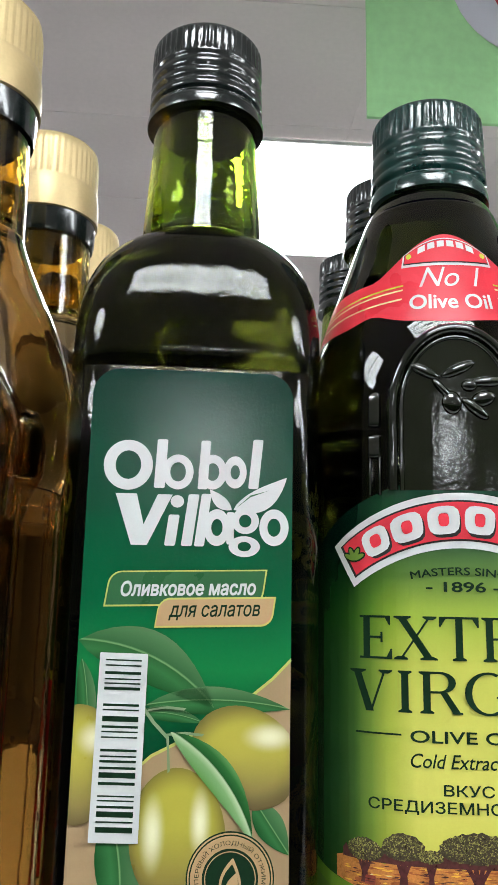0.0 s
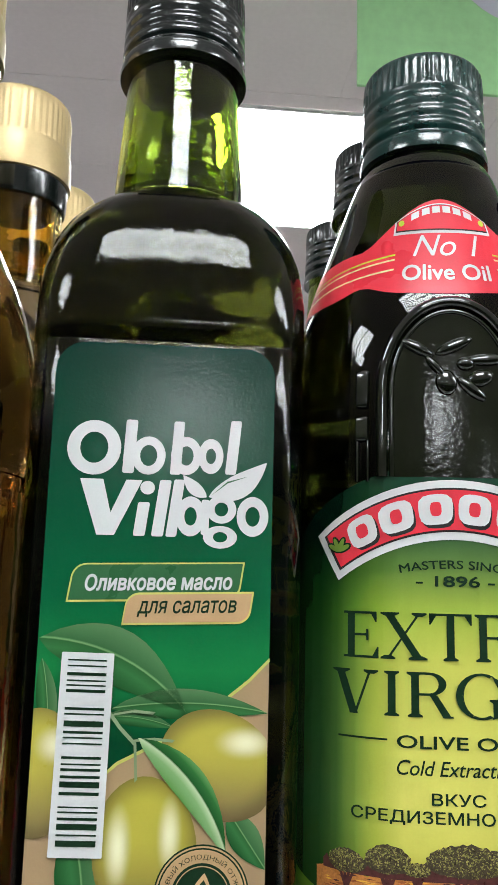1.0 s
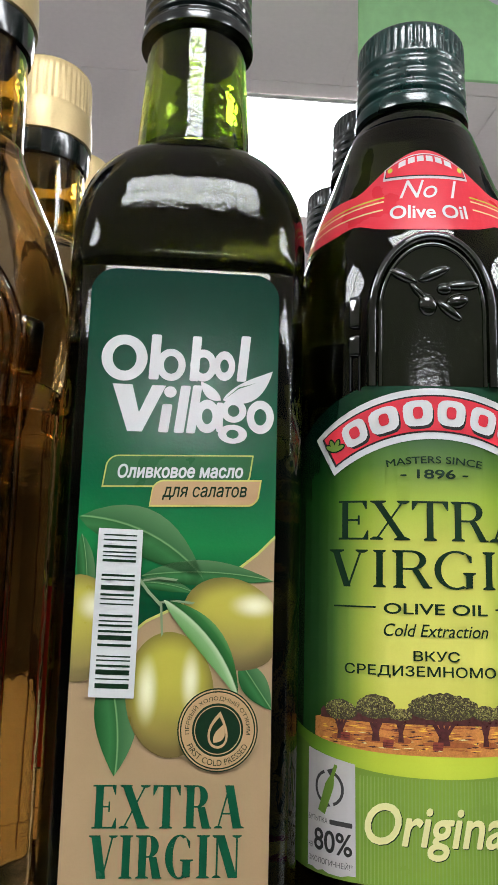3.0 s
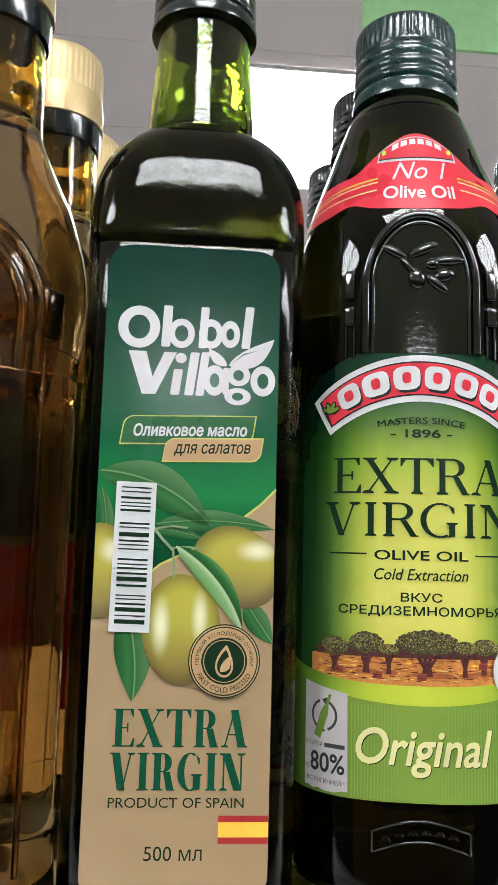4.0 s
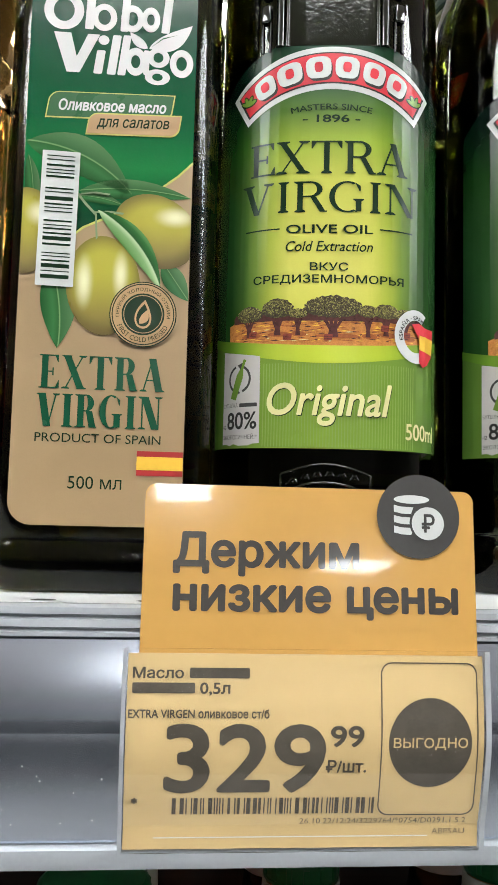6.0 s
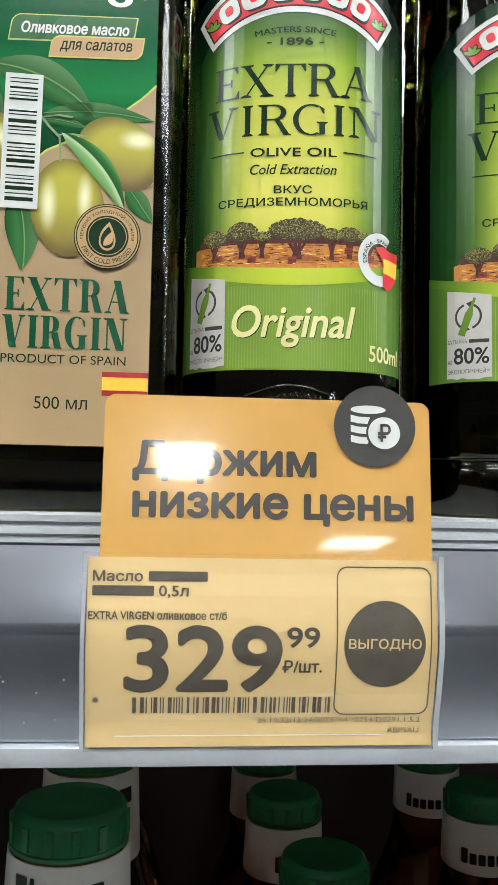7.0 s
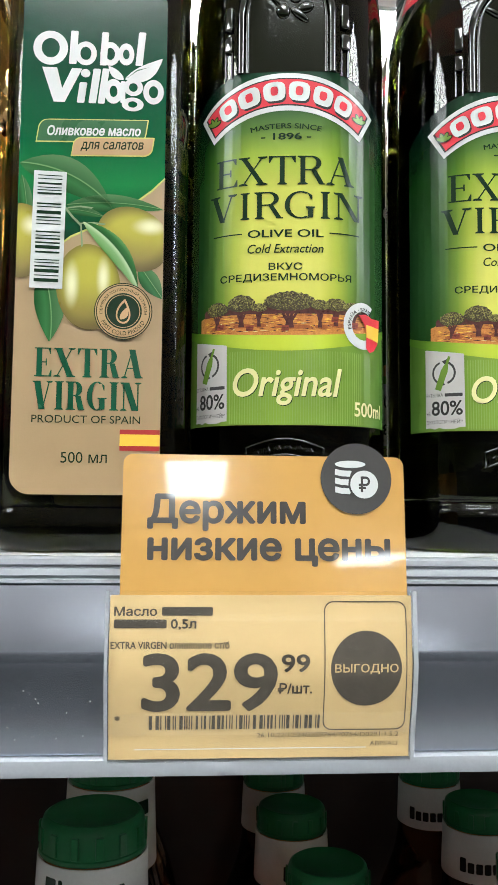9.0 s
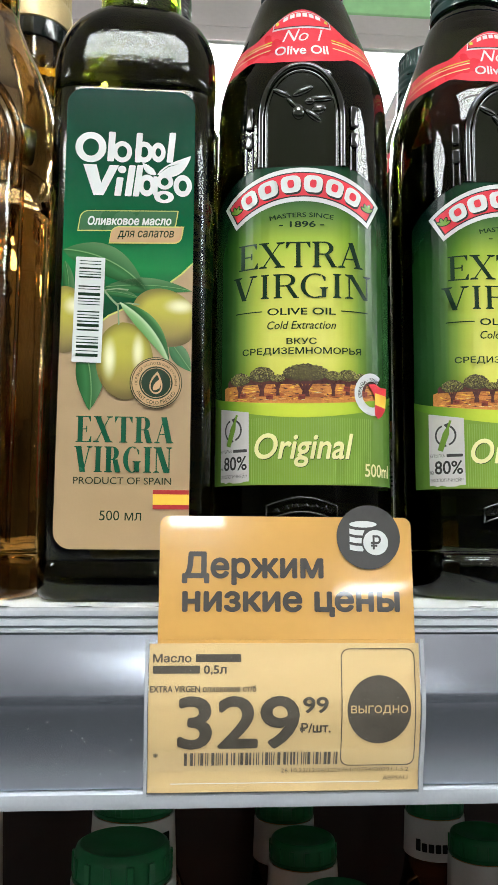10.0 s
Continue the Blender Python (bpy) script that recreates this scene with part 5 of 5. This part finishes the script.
def amber_bottle():
    root = empty("oil_bottle", pose(0, 0, 0))
    part("bottle_body", lathe(AMBER, 96), M["glass_amber_full"], root, "amber glass full of oil", angle=80)
    n0 = [(0.0169, 0.2276), (0.0167, 0.2300), (0.0164, 0.245), (0.0160, 0.258), (0.0157, 0.2685)]
    n1 = [(0.0132, 0.2685), (0.0136, 0.258), (0.0139, 0.245), (0.0141, 0.2330), (0.012, 0.2305)]
    part("bottle_neck", lathe(n0 + n1, 64), M["glass_amber_neck"], root, "amber glass neck", angle=80)
    part("liner", lathe([(0.0162, 0.2578), (0.0169, 0.2580), (0.0173, 0.2600), (0.0175, 0.2672), (0.0162, 0.2690)], 72), M["cap_black"], root, "black pouring ring")
    r, z0 = 0.0182, 0.2665
    prof = [(r * 0.96, z0), (r, z0 + 0.0004), (r * 1.0, z0 + 0.0065), (r * 0.985, z0 + 0.0105), (r * 0.965, z0 + 0.0125), (r * 0.955, z0 + 0.0130), (r * 0.955, z0 + 0.0135), (r * 0.945, z0 + 0.0250), (r * 0.92, z0 + 0.0285), (r * 0.86, z0 + 0.0298), (r * 0.5, z0 + 0.0300)]
    part("screw_cap", lathe(prof, 192, (z0 + 0.0132, z0 + 0.0252, r * 0.007, 96)), M["cap_gold"], root, "matt gold ribbed metal cap", angle=60)

    def wrap(u, v, h):
        rr, a = float(np.interp(v, AZ, AR)) + 0.00012 + h, u / 0.0315
        return Vector((rr * math.sin(a), -rr * math.cos(a), v))
    for s in (1, 0.80):
        arch = [(0.0255 * s, 0.150)] + [(0.0255 * s * math.cos(math.pi * i / 28), 0.162 + 0.030 * s * math.sin(math.pi * i / 28)) for i in range(29)] + [(-0.0255 * s, 0.150)]
        part("raised_arch", tube_bm([wrap(u, v, 0.0001) for u, v in arch], 0.0017, 10), M["glass_amber_full"], root, "raised glass arch", angle=80)
    for s in (-1, 1):
        bm = box_bm(-1, 1, -1, 1, -1, 1, 0.35, 3)
        for w in bm.verts:
            w.co = wrap(s * 0.0285 + 0.0035 * w.co.x, 0.166 + 0.007 * w.co.z, 0.0016 * w.co.y)
        part("raised_block", bm, M["glass_amber_full"], root, angle=80)
        part("raised_rib", tube_bm([wrap(s * 0.0285, 0.020 + 0.135 * i / 12, 0.0001) for i in range(13)], 0.0009, 8), M["glass_amber_full"], root, angle=80)
    sheet = Art(wrap, root, 0.003)
    lab = sheet.poly("front_label", rrect(-0.0145, 0.040, 0.0145, 0.172, 0.010, 8), M["ink_plate"], 0, label="green printed label", cells=0.006)
    art = Art(wrap, lab, 0.003)
    art.poly("label_field", rrect(-0.0144, 0.0405, 0.0144, 0.105, 0.004, 6), M["ink_red"], 1)
    art.poly("label_field", [(-0.0144, 0.103), (0.0144, 0.107), (0.0144, 0.110), (-0.0144, 0.106)], M["ink_lime"], 2)
    return tagged(root, "amber glass oil bottle with a matt gold cap", "oil bottle", "amber oil bottles")


# ---- sunflower oil bottles on the lower shelf ----
def oil_bottle(height, kind):
    root = empty("sunflower_oil_bottle", pose(0, 0, 0))
    h = height
    prof = smooth_profile(((0.030, 0.0), (0.036, 0.002), (0.038, 0.008), (0.038, 0.05), (0.0372, 0.07), (0.038, 0.09), (0.038, h - 0.125), (0.0372, h - 0.105), (0.034, h - 0.088), (0.028, h - 0.072), (0.0235, h - 0.060), (0.0210, h - 0.048), (0.0190, h - 0.030), (0.0175, h - 0.012)), 3)
    part("bottle_body", lathe(prof, 48), M["pet_amber"], root, "brown oil in a clear plastic bottle", angle=80)
    r = 0.0194
    capp = [(r, h - 0.0128), (r * 1.01, h - 0.0125), (r * 1.01, h - 0.0112), (r * 0.99, h - 0.0109), (r * 0.99, h - 0.0105), (r * 0.97, h - 0.003), (r * 0.93, h - 0.0008), (r * 0.86, h), (r * 0.82, h - 0.0003), (r * 0.3, h - 0.0002)]
    cap = part("screw_cap", lathe(capp, 96), M["cap_green"], root, "green plastic screw cap", angle=50)
    for k in range(14):
        a = 2 * math.pi * k / 14
        bm = box_bm(r * 0.97, r * 1.02, -0.0014, 0.0014, h - 0.0105, h - 0.0030, 0.0002, 1)
        bmesh.ops.rotate(bm, verts=list(bm.verts), cent=(0, 0, 0), matrix=Matrix.Rotation(a, 3, "Z"))
        part("rib", bm, M["cap_green"], cap, smooth=False, angle=None)
    low = h - (0.0495 if kind else 0.0385)
    wide = 0.0214 - (low - (h - 0.0495)) / 0.034 * 0.0013
    col = part("collar_label", lathe([(wide - 0.0002, low - 0.0005), (wide, low), (0.0200, h - 0.0134), (0.0197, h - 0.0132)], 64, close_bottom=False, close_top=False), M["white_label"], root, "white printed collar label")

    def wrap(u, v, hh):
        a, rr = u / 0.0215, 0.0215 - (v - (h - 0.0495)) / 0.034 * 0.0013 + hh
        return Vector((rr * math.sin(a), -rr * math.cos(a), v))
    art = Art(wrap, col, 0.003)
    if kind:
        xs = (-0.0172, -0.0108, -0.0080, -0.0032, 0.0026, 0.0072, 0.0158)
        for k, (a, b) in enumerate(zip(xs, xs[1:])):
            art.poly("mark_bar", rrect(a, h - 0.0255, b - 0.0011, h - (0.0170 if k < 2 else 0.0193), 0.0006, 4), M["ink_deep"], 1)
    else:
        for k in range(5):
            art.poly("mark_bar", rrect(-0.0115 + 0.0047 * k, h - 0.0335, -0.0078 + 0.0047 * k, h - (0.0260 if k == 0 else 0.0280), 0.0006, 4), M["ink_black"], 1)
    return tagged(root, "brown sunflower oil bottle with a green cap and white collar label", "oil bottle", "sunflower oil bottles")


# ---- things on the shelf ----
square = square_bottle()
square.matrix_world = pose(0, 0.0302, SHELF)
for x, y, a in ((0.004, 0.0955, 2), (0.071, 0.104, -3), (0.071, 0.169, 2), (0.003, 0.162, -2)):
    copy_thing(square, pose(x, y, SHELF, 0, 0, a))
rounded = round_bottle()
rounded.matrix_world = pose(0.0665, 0.0352, SHELF, 0, 0, -8)
for x, y, a in ((0.1415, 0.0425, 1.5), (0.1450, 0.1135, -4), (0.2150, 0.046, 0), (0.2180, 0.118, 3)):
    copy_thing(rounded, pose(x, y, SHELF, 0, 0, a))
amber = amber_bottle()
amber.matrix_world = pose(-0.0655, 0.030, SHELF, 0, 0, 0)
for x, y, a in ((-0.0570, 0.100, 4), (-0.0550, 0.168, -3), (-0.134, 0.032, 3), (-0.130, 0.102, 0)):
    copy_thing(amber, pose(x, y, SHELF, 0, 0, a))
tall = oil_bottle(0.3025, 1)
tall.matrix_world = pose(-0.0015, 0.060, 1.0)
for x, y, a in ((-0.002, 0.138, 20), (-0.008, 0.216, 0), (-0.085, 0.062, 5), (-0.086, 0.140, 0)):
    copy_thing(tall, pose(x, y, 1.0, 0, 0, a))
short = oil_bottle(0.2495, 0)
short.matrix_world = pose(0.0995, 0.138, 1.0, 0, 0, 15)
for x, y, a in ((0.092, 0.214, 12), (0.090, 0.290, 25), (0.202, 0.140, 18), (0.200, 0.216, -18), (0.194, 0.292, -22), (0.0893, 0.062, 30), (0.188, 0.062, 0)):
    copy_thing(short, pose(x, y, 1.0, 0, 0, a))


# ---- price sign and price tag ----
def slab(pts, thick, wrap):
    bm = bmesh.new()
    f = [bm.verts.new(wrap(x, y, 0)) for x, y in pts]
    b = [bm.verts.new(wrap(x, y, -thick)) for x, y in pts]
    bm.faces.new(f)
    bm.faces.new(b[::-1])
    n = len(pts)
    for i in range(n):
        bm.faces.new((f[i], b[i], b[(i + 1) % n], f[(i + 1) % n]))
    bmesh.ops.recalc_face_normals(bm, faces=list(bm.faces))
    return bm


sign = empty("price_sign", pose(0.0139, -0.0347, SHELF - 0.0118))


def sign_wrap(u, v, h):
    return Vector((1.02 * u, 0.092 * v - h, 1.01 * v))


bm = bmesh.new()
pts = rrect(0, 0, 0.0758, 0.0402, 0.0025, 6)
fc = bm.faces.new([bm.verts.new((x, y, 0)) for x, y in pts])
bmesh.ops.triangulate(bm, faces=list(bm.faces))
for k in range(1, 20):
    bmesh.ops.bisect_plane(bm, geom=list(bm.verts) + list(bm.edges) + list(bm.faces), plane_co=(0, 0.002 * k, 0), plane_no=(0, 1, 0))
fr = list(bm.faces)
ext = bmesh.ops.extrude_face_region(bm, geom=fr)
for v in [g for g in ext["geom"] if isinstance(g, bmesh.types.BMVert)]:
    v.co.z = 0.0006
for v in bm.verts:
    v.co = sign_wrap(v.co.x, v.co.y, v.co.z)
bmesh.ops.recalc_face_normals(bm, faces=list(bm.faces))
card = part("card", bm, M["sign"], sign, "orange plastic card", angle=50)
sa = Art(lambda u, v, h: sign_wrap(u, v, 0.0006 + h), card, 0.0, 0.003)
cx, cy = 0.0626, 0.0342
bm = slab(oval(cx, cy, 0.0097, 0.0097, 48), 0.0005, lambda u, v, h: sign_wrap(u, v, 0.0011 + h))
disc = part("badge", bm, M["sign_badge"], sign, "charcoal round badge with coins", angle=30)
ba = Art(lambda u, v, h: sign_wrap(u, v, 0.0011 + h), disc)
ba.poly("coin_print", oval(cx - 0.0016, cy + 0.0039, 0.0042, 0.0010, 24), M["ink_white"], 2)
for k in range(3):
    z = cy + 0.0026 - 0.0024 * k
    ba.poly("coin_print", [(cx - 0.0058, z), (cx - 0.0040, z - 0.0004), (cx - 0.0012, z - 0.0005), (cx - 0.0018, z - 0.0021), (cx - 0.0040, z - 0.0020), (cx - 0.0058, z - 0.0016)], M["ink_white"], 2)
ba.poly("coin_print", oval(cx + 0.0021, cy - 0.0016, 0.0043, 0.0043, 32), M["sign_badge"], 3)
ba.poly("coin_print", oval(cx + 0.0021, cy - 0.0016, 0.0038, 0.0038, 32), M["ink_white"], 4)
ba.text("₽", cx + 0.0006, cy - 0.0037, cx + 0.0037, cy + 0.0006, M["sign_badge"], 5, bold=0.02)
for body, x0, y0, x1, y1 in (("Держим", 0.0066, 0.0197, 0.0488, 0.0296), ("низкие цены", 0.0068, 0.0104, 0.0716, 0.0180)):
    sa.text(body, x0 - 0.0002, y0 - 0.0002, x1 + 0.0002, y1 + 0.0002, M["sign_halo"], 1, bold=0.046)
    sa.text(body, x0, y0, x1, y1, M["sign_ink"], 2, bold=0.034)
tagged(sign, "orange plastic price sign with charcoal words and a round coin badge", "price sign")

tag = empty("price_tag", pose(0.0116, 0.0052, SHELF - 0.0519))


def rail_y(z):
    return float(np.interp(z, [-0.0510, -0.0465, -0.040, -0.0345, -0.0300, -0.0265, -0.023, -0.018, -0.012, -0.0085], [-0.0364, -0.0368, -0.0386, -0.0399, -0.0408, -0.0411, -0.0410, -0.0406, -0.0400, -0.0398]))


def tag_wrap(u, v, h):
    return Vector((u, rail_y(v - 0.0519) - 0.0012 - h, v))


TW, TH = 0.0803, 0.0431
bm = bmesh.new()
grid = [[bm.verts.new((TW * i / 4, TH * j / 24, 0)) for i in range(5)] for j in range(25)]
for j in range(24):
    for i in range(4):
        bm.faces.new((grid[j][i], grid[j][i + 1], grid[j + 1][i + 1], grid[j + 1][i]))
ext = bmesh.ops.extrude_face_region(bm, geom=list(bm.faces))
for v in [g for g in ext["geom"] if isinstance(g, bmesh.types.BMVert)]:
    v.co.z = 0.0003
for v in bm.verts:
    v.co = tag_wrap(v.co.x, v.co.y, v.co.z)
bmesh.ops.recalc_face_normals(bm, faces=list(bm.faces))
paper = part("paper", bm, M["tag_paper"], tag, "yellow printed price paper", angle=50)
ta = Art(lambda u, v, h: tag_wrap(0.0008 + 0.975 * u, 0.0009 + 0.975 * v, 0.0003 + h), paper, 0.0, 0.002)
ink = M["tag_ink"]
ta.text("Масло", 0.0003, 0.0378, 0.0118, 0.0403, ink, 2, bold=0.02)
ta.poly("mark_bar", rrect(0.0131, 0.0379, 0.0268, 0.0402, 0.0003, 3), ink, 2)
ta.poly("mark_bar", rrect(0.0003, 0.0346, 0.0144, 0.0369, 0.0003, 3), ink, 2)
ta.text("0,5л", 0.0155, 0.0341, 0.0224, 0.0370, ink, 2, bold=0.02)
ta.text("EXTRA VIRGEN оливковое ст/б", -0.0004, 0.0292, 0.0314, 0.0312, ink, 2, bold=0.02)
ta.text("329", 0.0079, 0.0122, 0.0446, 0.0281, ink, 2, bold=0.024)
ta.text("99", 0.0455, 0.0229, 0.0533, 0.0277, ink, 2, bold=0.02)
ta.text("₽/шт.", 0.0446, 0.0170, 0.0540, 0.0200, ink, 2, bold=0.02)
ta.poly("round_print", oval(0.0688, 0.0237, 0.0098, 0.0102, 48), ink, 2)
ta.text("ВЫГОДНО", 0.0601, 0.0223, 0.0776, 0.0251, M["tag_paper"], 3, bold=0.012)
outer, inner = rrect(0.0572, 0.0066, 0.0801, 0.0418, 0.0026, 8), rrect(0.0575, 0.0069, 0.0798, 0.0415, 0.0024, 8)
ta.many("outline", [[outer[i], outer[(i + 1) % len(outer)], inner[(i + 1) % len(outer)], inner[i]] for i in range(len(outer))], ink, 2)
rng = random.Random(11)
codes, x = [], 0.0100
while x < 0.0565:
    w = rng.choice((0.0003, 0.0003, 0.0006, 0.0009))
    codes.append([(x, 0.0072), (x + w, 0.0072), (x + w, 0.0111), (x, 0.0111)])
    x += w + rng.choice((0.0003, 0.0004, 0.0006, 0.0009))
ta.many("code_print", codes, ink, 2)["kind"] = "stuff"
ta.text("*", 0.0008, 0.0097, 0.0023, 0.0113, ink, 2, bold=0.02)
ta.text("26.10.22/12:24/3229764/*0754/D0291.1.5.2", 0.0393, 0.0047, 0.0785, 0.0061, ink, 2)
ta.text("ABPSAU", 0.0705, 0.0021, 0.0783, 0.0034, ink, 2)
ta.many("outline", [[(0.006, 0.0016), (0.0695, 0.0016), (0.0695, 0.00185), (0.006, 0.00185)]], M["ink_white"], 2)


def cover_wrap(u, v, h):
    return tag_wrap(u, v, 0.0009 + h)


bm = bmesh.new()
grid = [[bm.verts.new((-0.0012 + (TW + 0.0026) * i / 4, -0.0006 + (TH + 0.0018) * j / 24, 0)) for i in range(5)] for j in range(25)]
for j in range(24):
    for i in range(4):
        bm.faces.new((grid[j][i], grid[j][i + 1], grid[j + 1][i + 1], grid[j + 1][i]))
ext = bmesh.ops.extrude_face_region(bm, geom=list(bm.faces))
for v in [g for g in ext["geom"] if isinstance(g, bmesh.types.BMVert)]:
    v.co.z = 0.0003
for v in bm.verts:
    v.co = cover_wrap(v.co.x, v.co.y, v.co.z)
bmesh.ops.recalc_face_normals(bm, faces=list(bm.faces))
cover = part("clear_cover", bm, M["holder"], tag, "clear plastic cover", angle=50)
cover.visible_shadow = False
for x0, x1 in ((-0.0011, -0.0002), (TW + 0.0001, TW + 0.0013)):
    bm = bmesh.new()
    grid = [[bm.verts.new((x0 + (x1 - x0) * i / 2, -0.0006 + (TH + 0.0018) * j / 24, 0)) for i in range(3)] for j in range(25)]
    for j in range(24):
        for i in range(2):
            bm.faces.new((grid[j][i], grid[j][i + 1], grid[j + 1][i + 1], grid[j + 1][i]))
    ext = bmesh.ops.extrude_face_region(bm, geom=list(bm.faces))
    for v in [g for g in ext["geom"] if isinstance(g, bmesh.types.BMVert)]:
        v.co.z = 0.0004
    for v in bm.verts:
        v.co = cover_wrap(v.co.x, v.co.y, 0.0003 + v.co.z)
    bmesh.ops.recalc_face_normals(bm, faces=list(bm.faces))
    part("cover_edge", bm, M["rail_lip"], cover, "milky plastic edge", angle=50)
tagged(tag, "yellow paper price tag under a clear plastic cover", "price tag")
